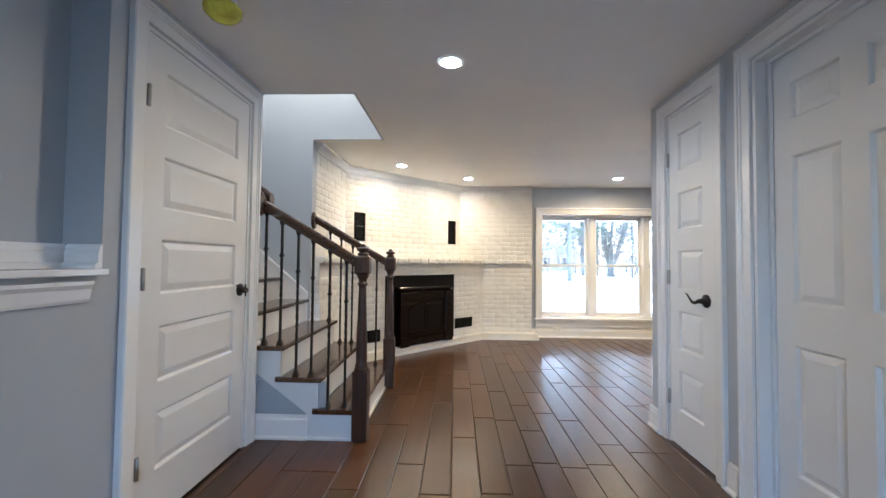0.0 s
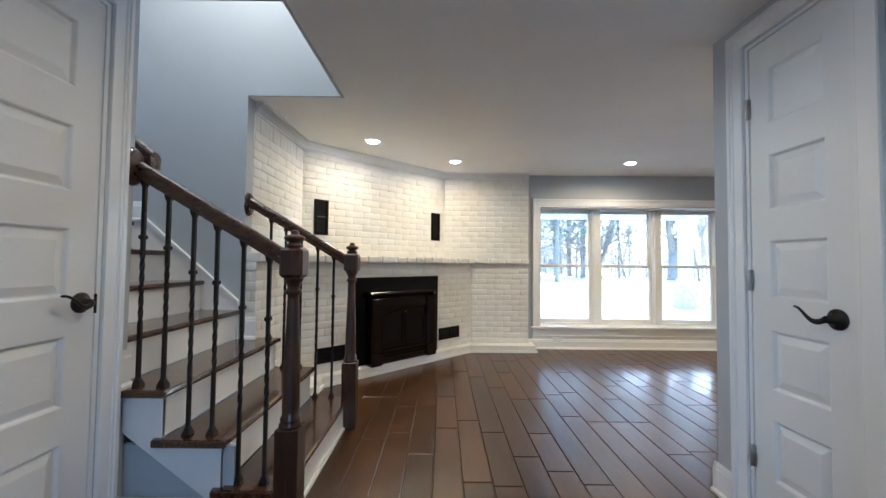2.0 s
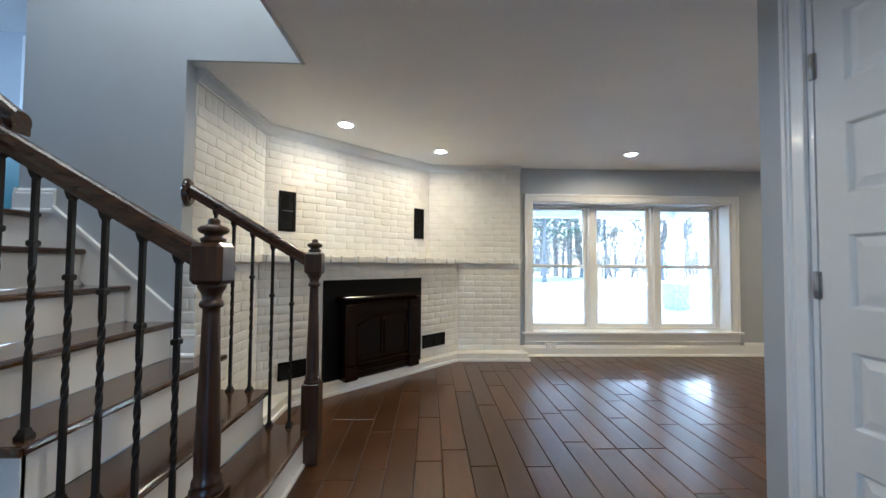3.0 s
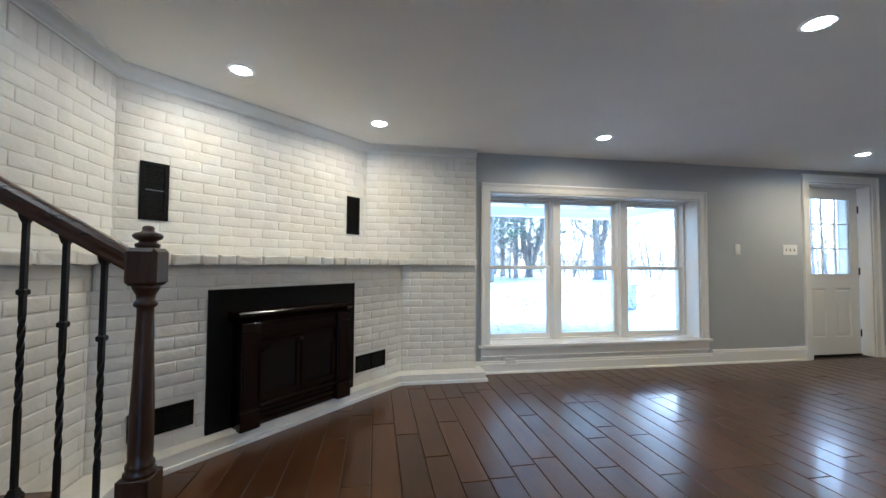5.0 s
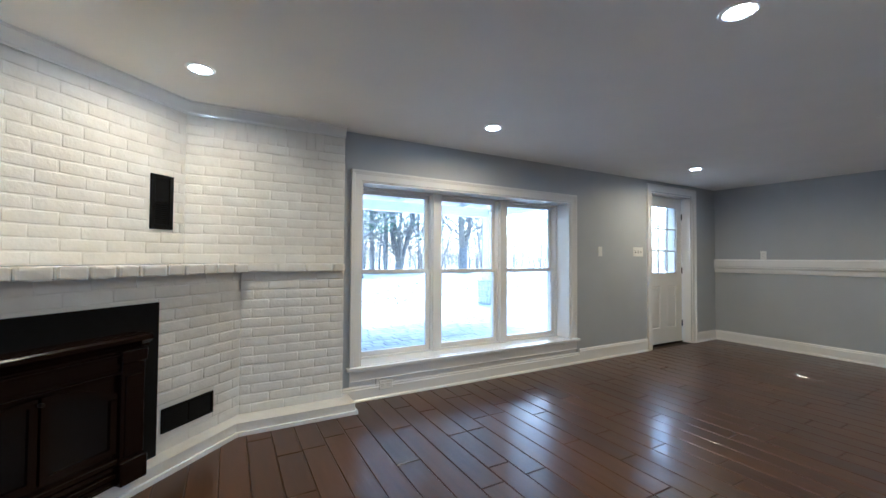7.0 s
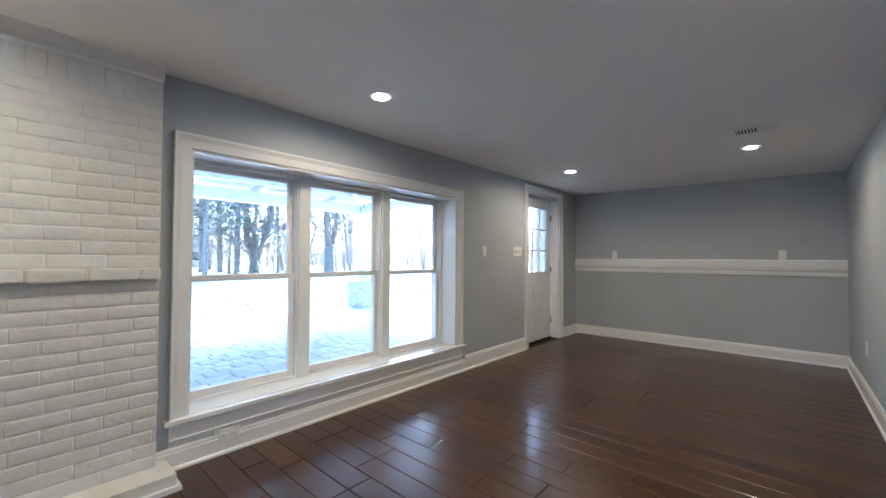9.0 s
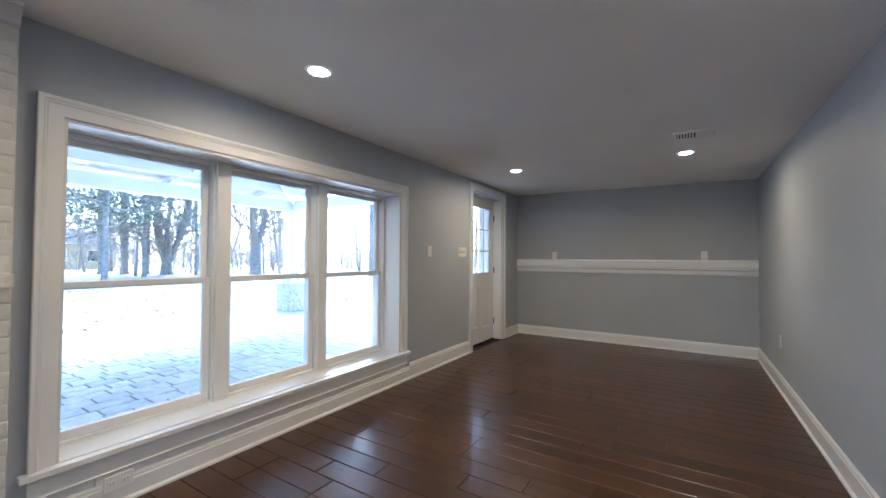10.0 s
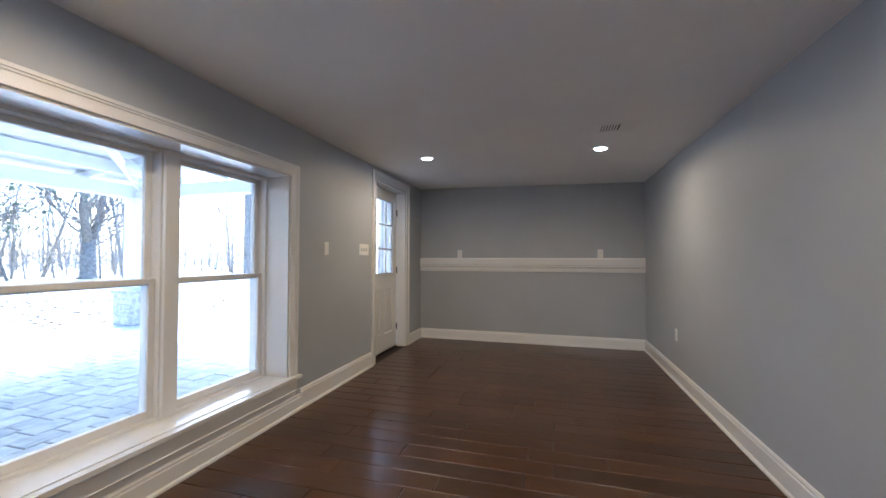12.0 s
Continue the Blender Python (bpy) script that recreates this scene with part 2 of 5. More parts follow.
def mesh_of(name, bm, material):
    me = bpy.data.meshes.new(name)
    bm.normal_update()
    bm.to_mesh(me)
    bm.free()
    me.materials.append(material)
    return me


def part(name, bm, material, parent=None, label="", kind=""):
    ob = new(name, mesh_of(name, bm, material) if isinstance(bm, bmesh.types.BMesh) else bm)
    if parent is not None:
        ob.parent = parent
    return tagged(ob, label=label, kind=kind)


def thing(name, label="", category="", group="", m=None):
    ob = new(name)
    ob.empty_display_size = 0.1
    if m is not None:
        ob.matrix_basis = m
    return tagged(ob, label=label, category=category, group=group)


def structure(name, bm, material, label=""):
    return tagged(part(name, bm, material), label=label, category=name.split("_")[0], kind="structure")


# ---- shell ----
EAST, SOUTH, NORTH, HALLR, HALLL = 7.34, 4.985, 8.07, 1.95, -0.64
WX0, WX1, WZ0, WZ1 = 1.867, 4.291, 0.285, 1.823     # window opening
DX0, DX1, DZ1 = 5.785, 6.705, 2.082                 # outer door opening

structure("wall_north", boxes(
    (-1.2, WX0, NORTH, 8.42, 0, CEIL + 0.05), (WX0, WX1, NORTH, 8.42, 0, WZ0), (WX0, WX1, NORTH, 8.42, WZ1, CEIL + 0.05),
    (WX1, DX0, NORTH, 8.42, 0, CEIL + 0.05), (DX0, DX1, NORTH, 8.42, DZ1, CEIL + 0.05), (DX1, EAST + 0.2, NORTH, 8.42, 0, CEIL + 0.05)), WALL, "smooth wall painted pale grey, with a triple window and an outer door")
structure("wall_east", boxes((EAST, EAST + 0.2, SOUTH - 0.15, NORTH, 0, CEIL + 0.05)), WALL, "smooth pale grey painted wall with a white ledge moulding")
structure("wall_south", boxes((HALLR + 0.14, EAST, SOUTH - 0.14, SOUTH, 0, CEIL + 0.05)), WALL, "long smooth pale grey painted wall")
structure("wall_hall_right", boxes(
    (HALLR, HALLR + 0.14, 4.785, SOUTH, 0, CEIL + 0.05), (HALLR, HALLR + 0.14, 4.33, 4.785, 2.04, CEIL + 0.05),
    (HALLR, HALLR + 0.14, 4.06, 4.33, 0, CEIL + 0.05), (HALLR, HALLR + 0.14, 3.29, 4.06, 2.04, CEIL + 0.05),
    (HALLR, HALLR + 0.14, 0.0, 3.29, 0, CEIL + 0.05)), WALL, "pale grey hall wall with two white doors")
structure("wall_hall_left", boxes(
    (HALLL - 0.145, HALLL, 4.535, 4.672, 0, CEIL + 0.05), (HALLL - 0.145, HALLL, 3.742, 4.535, 2.04, CEIL + 0.05),
    (HALLL - 0.145, HALLL, 3.58, 3.742, 0, CEIL + 0.05), (HALLL - 0.145, HALLL, 1.2, 3.58, 0, 1.043),
    (HALLL - 0.145, HALLL, 0.0, 1.2, 0, CEIL + 0.05), (HALLL - 0.245, HALLL - 0.145, 0.0, 4.572, 0, CEIL + 0.05)), WALL, "pale grey hall wall with a ledge recess and a white door")
# Out-of-view wall, added to close the hall round the daylight opening.
structure("wall_hall_end", boxes((HALLL - 0.245, 0.2, -0.1, 0.0, 0, CEIL + 0.05), (1.1, HALLR + 0.14, -0.1, 0.0, 0, CEIL + 0.05), (0.2, 1.1, -0.1, 0.0, 0, 0.3), (0.2, 1.1, -0.1, 0.0, 2.0, CEIL + 0.05)), WALL, "added unseen grey wall closing the hall, with a window opening")
structure("wall_stair_south", boxes((-1.53, HALLL - 0.145, 4.572, 4.672, 0, 3.75), (HALLL - 0.145, -0.045, 4.672, 4.687, ceil_z(0, 4.68), 3.75)), WALL, "tall pale grey stair wall")
structure("wall_stair_north", boxes((-1.53, -0.68, 5.645, 5.74, 0, 3.75), (-0.68, -0.045, 5.645, 5.66, ceil_z(-0.4, 5.66), 3.75)), WALL, "tall pale grey stair wall, its end bare")
structure("wall_stair_head", boxes((-0.06, -0.045, 4.687, 5.645, ceil_z(0, 4.68), 3.75)), WALL, "pale grey wall over the stairwell")
structure("wall_west", boxes((-1.2, -0.72, 5.74, NORTH, 0, CEIL + 0.05)), WALL, "wall behind the brickwork")
ceiling = structure("ceiling", boxes(
    (HALLL - 0.245, HALLR + 0.14, -0.1, 4.672, CEIL, CEIL + 0.25), (-0.045, HALLR + 0.14, 4.672, 5.66, CEIL, CEIL + 0.25),
    (-0.679, HALLR + 0.14, 5.66, 5.74, CEIL, CEIL + 0.25), (-1.2, HALLR + 0.14, 5.74, 8.42, CEIL, CEIL + 0.25), (HALLR + 0.14, EAST + 0.2, SOUTH - 0.15, 8.42, CEIL, CEIL + 0.25)), CEILING, "smooth matt off-white ceiling with recessed lamps")
for v in ceiling.data.vertices:
    v.co.z += ceil_z(v.co.x, v.co.y) - CEIL
structure("ceiling_upper", boxes((-6.0, 0.04, 3.0, 9.0, 3.75, 3.9)), CEILING, "flat off-white ceiling of the upper floor")
structure("floor_base", boxes((-1.2, EAST + 0.2, -0.1, 8.42, -0.15, -0.012)), FLOORGAP, "dark sub-floor under the boards")
structure("floor_upper", boxes((-6.0, -1.531, 3.0, 9.0, 1.05, 1.33)), TREADWOOD, "dark wooden floor of the upper level")
structure("wall_upper_far", boxes((-6.1, -6.0, 3.0, 9.0, 1.05, 3.9), (-6.0, -1.2, 8.15, 8.25, 1.33, 3.75), (-6.0, -1.53, 3.0, 3.1, 1.33, 3.75)), WALL, "pale grey kitchen wall")
structure("wall_upper_near", boxes((-1.53, -1.43, 5.74, 8.15, 1.33, 3.75), (-1.53, -1.43, 3.1, 4.572, 1.33, 3.75)), WALL, "pale grey wall of the upper level")

# ---- floor boards ----
BOARD, BX0 = 0.1477, 0.142
KNOWN = {1: (4.40,), 2: (4.13,), 3: (4.735, 5.678), 4: (5.055,), 5: (4.42,), 6: (4.86,), 7: (4.41, 6.227), 8: (5.04,), 9: (4.69,)}
floor = tagged(structure("floor", boxes((HALLL, EAST, 0.0, NORTH, -0.0119, -0.006)), FLOORGAP, "hand-scraped dark brown wooden floor boards, glossy"), category="floor")
board_meshes = {}


def board_mesh(length, width):
    key = (round(length, 2), round(width, 3))
    if key not in board_meshes:
        l, w, c = key[0] - 0.0024, key[1] - 0.0024, 0.0040
        bm = bmesh.new()
        rows = [(-0.006, 0.0), (-c, 0.0), (0.0, c)]
        rings = [[(sx * (w / 2 - k), sy * (l / 2 - k), z) for sx, sy in ((-1, -1), (1, -1), (1, 1), (-1, 1))] for z, k in rows]
        loft(bm, rings, smooth=False)
        board_meshes[key] = mesh_of("board", bm, FLOORWOOD)
    return board_meshes[key]


def lay_boards():
    rng = random.Random(4)
    k0, k1 = math.floor((HALLL - BX0) / BOARD), math.ceil((EAST - BX0) / BOARD)
    for k in range(k0, k1):
        xa, xb = max(HALLL, BX0 + k * BOARD), min(EAST, BX0 + (k + 1) * BOARD)
        if xb - xa < 0.02:
            continue
        y, end = (1.0 if xb < HALLR + 0.15 else SOUTH - 0.05), NORTH
        joints = list(KNOWN.get(k, ()))
        start = y
        cuts = sorted(joints)
        while y < end - 0.01:
            nxt = y + rng.choice((0.45, 0.6, 0.75, 0.9, 1.2, 1.2))
            ahead = [c for c in cuts if c > y + 0.05]
            if ahead and nxt > ahead[0] - 0.25:
                nxt = ahead[0]
            if end - nxt < 0.2:
                nxt = end
            b = part("board", board_mesh(nxt - y, xb - xa), FLOORWOOD, floor)
            b.location = ((xa + xb) / 2, (y + nxt) / 2, rng.uniform(-0.0006, 0.0))
            b.rotation_euler = (0, rng.uniform(-0.0025, 0.0025), 0)
            y = nxt


# ---- trim ----
def base_profile(h=0.14, t=0.016):
    return [(0, 0), (t + 0.012, 0), (t + 0.012, 0.012), (t + 0.004, 0.02), (t, 0.022), (t, h - 0.03), (t - 0.004, h - 0.022), (t - 0.004, h - 0.012), (0.006, h), (0, h)]


def baseboard(a, b, face, way, h=0.14, z=0.0):
    """A moulded board along x ('+y', '-y') or y ('+x', '-x') from a to b; way: the side it stands out to."""
    s = 1 if way[0] == "+" else -1
    bm = bmesh.new()
    pts = [(face + s * p, z + q) for p, q in base_profile(h)]
    prism(bm, pts, "x" if way[1] == "y" else "y", a, b)
    ob = part("baseboard", bm, TRIM, None, "tall white moulded skirting board", "structure")
    return tagged(ob, category="skirting board")


baseboard(4.40 + 0.03, DX0 - 0.09, NORTH, "-y", 0.16)
baseboard(1.71, 4.43, NORTH, "-y", 0.125)
baseboard(DX1 + 0.10, EAST, NORTH, "-y", 0.14)
baseboard(SOUTH, NORTH, EAST, "-x", 0.14)
baseboard(HALLR - 0.018, EAST, SOUTH, "+y", 0.14)
baseboard(4.882, SOUTH + 0.018, HALLR, "-x", 0.14)
baseboard(4.166, 4.238, HALLR, "-x", 0.14)
baseboard(0.0, 3.18, HALLR, "-x", 0.14)
baseboard(0.0, 3.65, HALLL, "+x", 0.14)


def casing(name, x0, x1, z1, m, w=0.078, z0=0.0, sill=False):
    """Moulded door or window surround in a local frame that faces -y."""
    ob = thing(name, "white moulded trim round the opening", "door frame" if not sill else "window trim", m=m)
    prof = [(0, 0), (0, -0.012), (0.003, -0.014), (w - 0.034, -0.015), (w - 0.030, -0.020), (w - 0.022, -0.020), (w - 0.019, -0.026), (w - 0.004, -0.026), (w, -0.021), (w, 0)]
    for nm, s in (("jamb_trim", -1), ("jamb_trim", 1)):
        bm = bmesh.new()
        xe = x0 if s < 0 else x1
        lo = [bm.verts.new((xe + s * p, q, z0)) for p, q in prof]
        hi = [bm.verts.new((xe + s * p, q, z1 + p)) for p, q in prof]
        bm.faces.new(lo); bm.faces.new(list(reversed(hi)))
        for i in range(len(prof) - 1):
            bm.faces.new((lo[i], lo[i + 1], hi[i + 1], hi[i]))
        bm.faces.new((lo[-1], lo[0], hi[0], hi[-1]))
        bmesh.ops.recalc_face_normals(bm, faces=bm.faces)
        part(nm, bm, TRIM, ob)
    bm = bmesh.new()
    lo = [bm.verts.new((x0 - p, q, z1 + p)) for p, q in prof]
    hi = [bm.verts.new((x1 + p, q, z1 + p)) for p, q in prof]
    bm.faces.new(lo); bm.faces.new(list(reversed(hi)))
    for i in range(len(prof) - 1):
        bm.faces.new((lo[i], lo[i + 1], hi[i + 1], hi[i]))
    bm.faces.new((lo[-1], lo[0], hi[0], hi[-1]))
    bmesh.ops.recalc_face_normals(bm, faces=bm.faces)
    part("head_trim", bm, TRIM, ob)
    return ob


def jambs(parent, x0, x1, z1, depth, t=0.014, y0=0.0, mat=None):
    bm = boxes((x0 - 0.002, x0 + t, y0, depth, 0, z1), (x1 - t, x1 + 0.002, y0, depth, 0, z1), (x0 + t, x1 - t, y0, depth, z1 - t, z1 + 0.002))
    part("jamb", bm, mat or TRIM, parent)


def raised_panel(bm, x0, x1, z0, z1, y):
    """A moulded sunk frame with a raised field, on a leaf whose face is at y and looks to -y."""
    steps = ((0.0, 0.0), (0.004, 0.003), (0.010, 0.013), (0.015, 0.013), (0.042, 0.003), (0.046, 0.003))
    rings = [[bm.verts.new(p) for p in ((x0 + k, y + d, z0 + k), (x1 - k, y + d, z0 + k), (x1 - k, y + d, z1 - k), (x0 + k, y + d, z1 - k))] for k, d in steps]
    for a, b in zip(rings, rings[1:]):
        for i in range(4):
            j = (i + 1) % 4
            bm.faces.new((a[i], a[j], b[j], b[i]))
    bm.faces.new(rings[-1])


def leaf(parent, x0, x1, z0, z1, y, panels, mat=None, thick=0.035, hole=None):
    """A panelled door leaf: face at y looking to -y, with sunk panels cut out of its face."""
    bm = bmesh.new()
    xs = sorted({x0, x1, *[v for p in panels for v in p[:2]]})
    zs = sorted({z0, z1, *[v for p in panels for v in p[2:]]})
    for xa, xb in zip(xs, xs[1:]):
        for za, zb in zip(zs, zs[1:]):
            cx, cz = (xa + xb) / 2, (za + zb) / 2
            if any(p[0] < cx < p[1] and p[2] < cz < p[3] for p in panels):
                continue
            bm.faces.new([bm.verts.new(p) for p in ((xa, y, za), (xb, y, za), (xb, y, zb), (xa, y, zb))])
    for p in panels:
        if p is not hole:
            raised_panel(bm, *p, y)
    for q in (((x0, z0), (x1, z0)), ((x1, z0), (x1, z1)), ((x1, z1), (x0, z1)), ((x0, z1), (x0, z0))):
        (xa, za), (xb, zb) = q
        bm.faces.new([bm.verts.new(p) for p in ((xb, y, zb), (xa, y, za), (xa, y + thick, za), (xb, y + thick, zb))])
    if hole is None:
        bm.faces.new([bm.verts.new(p) for p in ((x1, y + thick, z0), (x0, y + thick, z0), (x0, y + thick, z1), (x1, y + thick, z1))])
    else:
        hx0, hx1, hz0, hz1 = hole
        for xa, xb, za, zb in ((x0, x1, z0, hz0), (x0, x1, hz1, z1), (x0, hx0, hz0, hz1), (hx1, x1, hz0, hz1)):
            bm.faces.new([bm.verts.new(p) for p in ((xb, y + thick, za), (xa, y + thick, za), (xa, y + thick, zb), (xb, y + thick, zb))])
        for (xa, za), (xb, zb) in (((hx0, hz0), (hx1, hz0)), ((hx1, hz0), (hx1, hz1)), ((hx1, hz1), (hx0, hz1)), ((hx0, hz1), (hx0, hz0))):
            bm.faces.new([bm.verts.new(p) for p in ((xa, y, za), (xb, y, zb), (xb, y + thick, zb), (xa, y + thick, za))])
    bmesh.ops.remove_doubles(bm, verts=bm.verts, dist=0.0004)
    return part("leaf", bm, mat or DOORPAINT, parent)


def hinge(parent, x, y, z, mat=None):
    bm = bmesh.new()
    lathe(bm, [(z - 0.045, 0.006), (z - 0.043, 0.0075), (z + 0.043, 0.0075), (z + 0.045, 0.006)], 10, x, y)
    box(bm, x - 0.012, x + 0.012, y + 0.004, y + 0.007, z - 0.044, z + 0.044)
    part("hinge", bm, mat or STEEL, parent, "steel butt hinge")


def lever(parent, x, y, z, way):
    """A curved lever handle on a round rose, the lever pointing to way (-1 or 1) along x."""
    bm = bmesh.new()
    m = Matrix.Translation((x, y, z)) @ Matrix.Rotation(radians(90), 4, "X")
    lathe(bm, [(0, 0.036), (0.006, 0.036), (0.011, 0.031), (0.014, 0.016), (0.045, 0.012)], 20, m=m)
    h = part("handle", bm, BRONZE, parent, "dark bronze lever handle")
    bm = bmesh.new()
    rings = []
    for i in range(13):
        t = i / 12
        px, pz = x + way * (0.115 * t), z - 0.013 * math.sin(t * 5.6) + 0.024 * t * t
        py = y - 0.045 - 0.008 * math.sin(t * 3.1)
        r = 0.0115 * (1 - 0.68 * t)
        rings.append([(px, py + 0.8 * r * math.cos(a), pz + r * math.sin(a)) for a in [2 * math.pi * k / 8 for k in range(8)]])
    loft(bm, rings if way > 0 else [list(reversed(r)) for r in rings])
    bmesh.ops.recalc_face_normals(bm, faces=bm.faces)
    part("lever", bm, BRONZE, h)


LEFT_M, RIGHT_M = pose(HALLL, 0, 0, 0, 0, 90), pose(HALLR, 0, 0, 0, 0, -90)
# left hall door: local x is the world's y
door = thing("door_1", "closed white five-panel wooden door with a dark bronze lever", "door", m=LEFT_M)
jambs(door, 3.742, 4.535, 2.04, 0.13)
z5 = [(0.222, 0.462), (0.585, 0.82), (0.952, 1.184), (1.312, 1.537), (1.668, 1.90)]
leaf(door, 3.759, 4.518, 0.012, 2.024, 0.004, [(3.862, 4.414, a, b) for a, b in z5])
for hz in (1.76, 1.02, 0.28):
    hinge(door, 3.757, -0.006, hz)
lever(door, 4.464, 0.004, 0.928, -1)
part("latch_plate", boxes((4.5185, 4.5215, -0.004, 0.010, 0.885, 0.955)), BRONZE, door)
casing("door_frame_1", 3.736, 4.543, 2.048, LEFT_M)
# right hall doors: local x is minus the world's y
door = thing("door_2", "closed narrow white five-panel wooden closet door with a dark bronze lever", "door", m=RIGHT_M)
jambs(door, -4.785, -4.33, 2.04, 0.13)
leaf(door, -4.768, -4.347, 0.012, 2.024, 0.004, [(-4.675, -4.44, a, b) for a, b in z5])
for hz in (1.76, 1.02, 0.28):
    hinge(door, -4.770, -0.006, hz)
lever(door, -4.408, 0.004, 0.903, -1)
casing("door_frame_2", -4.793, -4.322, 2.048, RIGHT_M)
door = thing("door_3", "closed glossy white six-panel wooden door set back in its frame", "door", m=RIGHT_M)
jambs(door, -4.06, -3.29, 2.04, 0.13)
cols = ((-3.942, -3.727), (-3.632, -3.417))
leaf(door, -4.044, -3.306, 0.012, 2.024, 0.068, [(a, b, c, d) for a, b in cols for c, d in ((0.232, 0.768), (0.94, 1.566), (1.722, 1.882))])
bm = boxes((-4.046, -4.030, 0.052, 0.066, 0, 2.026), (-3.320, -3.304, 0.052, 0.066, 0, 2.026), (-4.030, -3.320, 0.052, 0.066, 2.010, 2.026))
part("stop", bm, TRIM, door)
casing("door_frame_3", -4.068, -3.282, 2.048, RIGHT_M)

# outer door, in a deep reveal
OD = pose(0, NORTH, 0)
door = thing("door_4", "white outer door with nine small panes over two panels, closed", "door", m=OD)
jambs(door, DX0, DX1, DZ1, 0.33)
ly = 0.12
hole = (5.93, 6.54, 1.0, 1.918)
leaf(door, 5.80, 6.675, 0.02, 2.064, ly, [hole, (5.94, 6.17, 0.23, 0.82), (6.31, 6.54, 0.23, 0.82)], hole=hole)
part("pane", boxes((hole[0], hole[1], ly + 0.014, ly + 0.020, hole[2], hole[3])), GLASS, door).visible_shadow = False
bm = bmesh.new()
for i in (1, 2):
    xx = hole[0] + (hole[1] - hole[0]) * i / 3
    box(bm, xx - 0.009, xx + 0.009, ly + 0.002, ly + 0.0135, hole[2], hole[3])
    zz = hole[2] + (hole[3] - hole[2]) * i / 3
    box(bm, hole[0], hole[1], ly + 0.003, ly + 0.0134, zz - 0.009, zz + 0.009)
for q in ((hole[0] - 0.028, hole[0], hole[2] - 0.028, hole[3] + 0.028), (hole[1], hole[1] + 0.028, hole[2] - 0.028, hole[3] + 0.028), (hole[0], hole[1], hole[2] - 0.028, hole[2]), (hole[0], hole[1], hole[3], hole[3] + 0.028)):
    box(bm, q[0], q[1], ly - 0.010, ly + 0.013, q[2], q[3])
part("glazing_bar", bm, DOORPAINT, door)
for hz in (1.80, 1.03, 0.27):
    hinge(door, 6.678, ly - 0.004, hz, BRONZE)
part("threshold", boxes((DX0 + 0.014, DX1 - 0.014, 0.12, 0.34, 0.0, 0.018)), BRONZE, door)
casing("door_frame_4", DX0 - 0.008, DX1 + 0.008, DZ1 + 0.008, OD, 0.095)

# ---- window ----
WIN = pose(0, NORTH, 0)
win = thing("window_1", "white triple double-hung window in a deep white reveal, clear glass", "window", m=WIN)
part("reveal", boxes((WX0 - 0.002, WX0 + 0.014, 0, 0.24, WZ0, WZ1), (WX1 - 0.014, WX1 + 0.002, 0, 0.24, WZ0, WZ1), (WX0 + 0.014, WX1 - 0.014, 0, 0.24, WZ1 - 0.014, WZ1 + 0.002)), TRIM, win)
UNIT = (WX1 - WX0 - 0.006) / 3
for i in range(3):
    xa = WX0 + 0.003 + i * UNIT
    xb = xa + UNIT
    fa, fz = (0.018 if i == 0 else 0.042), (0.034 if i == 2 else 0.056)
    f = part("window_frame", boxes((xa, xa + fa, 0.19, 0.33, WZ0, WZ1 - 0.014), (xb - fz, xb, 0.19, 0.33, WZ0, WZ1 - 0.014), (xa + fa, xb - fz, 0.19, 0.33, WZ1 - 0.034, WZ1 - 0.014), (xa + fa, xb - fz, 0.19, 0.33, WZ0, WZ0 + 0.02), bevel=0.002), SASH, win)
    for nm, y, za, zb in (("lower_sash", 0.215, WZ0 + 0.02, 1.075), ("upper_sash", 0.252, 1.035, WZ1 - 0.034)):
        s = 0.038
        bot = 0.044 if nm == "lower_sash" else 0.040
        sa = part(nm, boxes((xa + fa, xa + fa + s, y, y + 0.034, za, zb), (xb - fz - s, xb - fz, y, y + 0.034, za, zb), (xa + fa + s, xb - fz - s, y, y + 0.034, za, za + bot), (xa + fa + s, xb - fz - s, y, y + 0.034, zb - 0.032, zb), bevel=0.003), SASH, win)
        p = part("pane", boxes((xa + fa + s, xb - fz - s, y + 0.014, y + 0.018, za + bot, zb - 0.032)), GLASS, sa)
        p.visible_shadow = False
for i in (1, 2):
    xm = WX0 + 0.003 + i * UNIT
    part("mullion", boxes((xm - 0.045, xm + 0.045, 0.165, 0.1895, WZ0 + 0.005, WZ1 - 0.0145), bevel=0.003), SASH, win)
part("window_sill", boxes((WX0 - 0.115, WX1 + 0.115, -0.045, 0.0, WZ0 - 0.027, WZ0), (WX0, WX1, 0.0, 0.19, WZ0 - 0.001, WZ0 + 0.0045), bevel=0.002), TRIM, win)
part("outlet_block", boxes((2.005, 2.172, -0.017, 0.0, 0.1255, 0.1645)), TRIM, win)
part("recessed_strip", boxes((WX0 - 0.088, 2.0045, -0.004, 0.0, 0.1255, 0.1645), (2.1725, WX1 + 0.088, -0.004, 0.0, 0.1255, 0.1645)), TRIM, win)
part("apron", boxes((WX0 - 0.088, WX1 + 0.088, -0.018, 0.0, 0.165, WZ0 - 0.027), (WX0 - 0.088, WX1 + 0.088, -0.023, -0.018, 0.165, 0.174), bevel=0.002), TRIM, win)
casing("window_trim", WX0 - 0.002, WX1 + 0.002, WZ1 + 0.001, WIN, 0.087, WZ0, True)

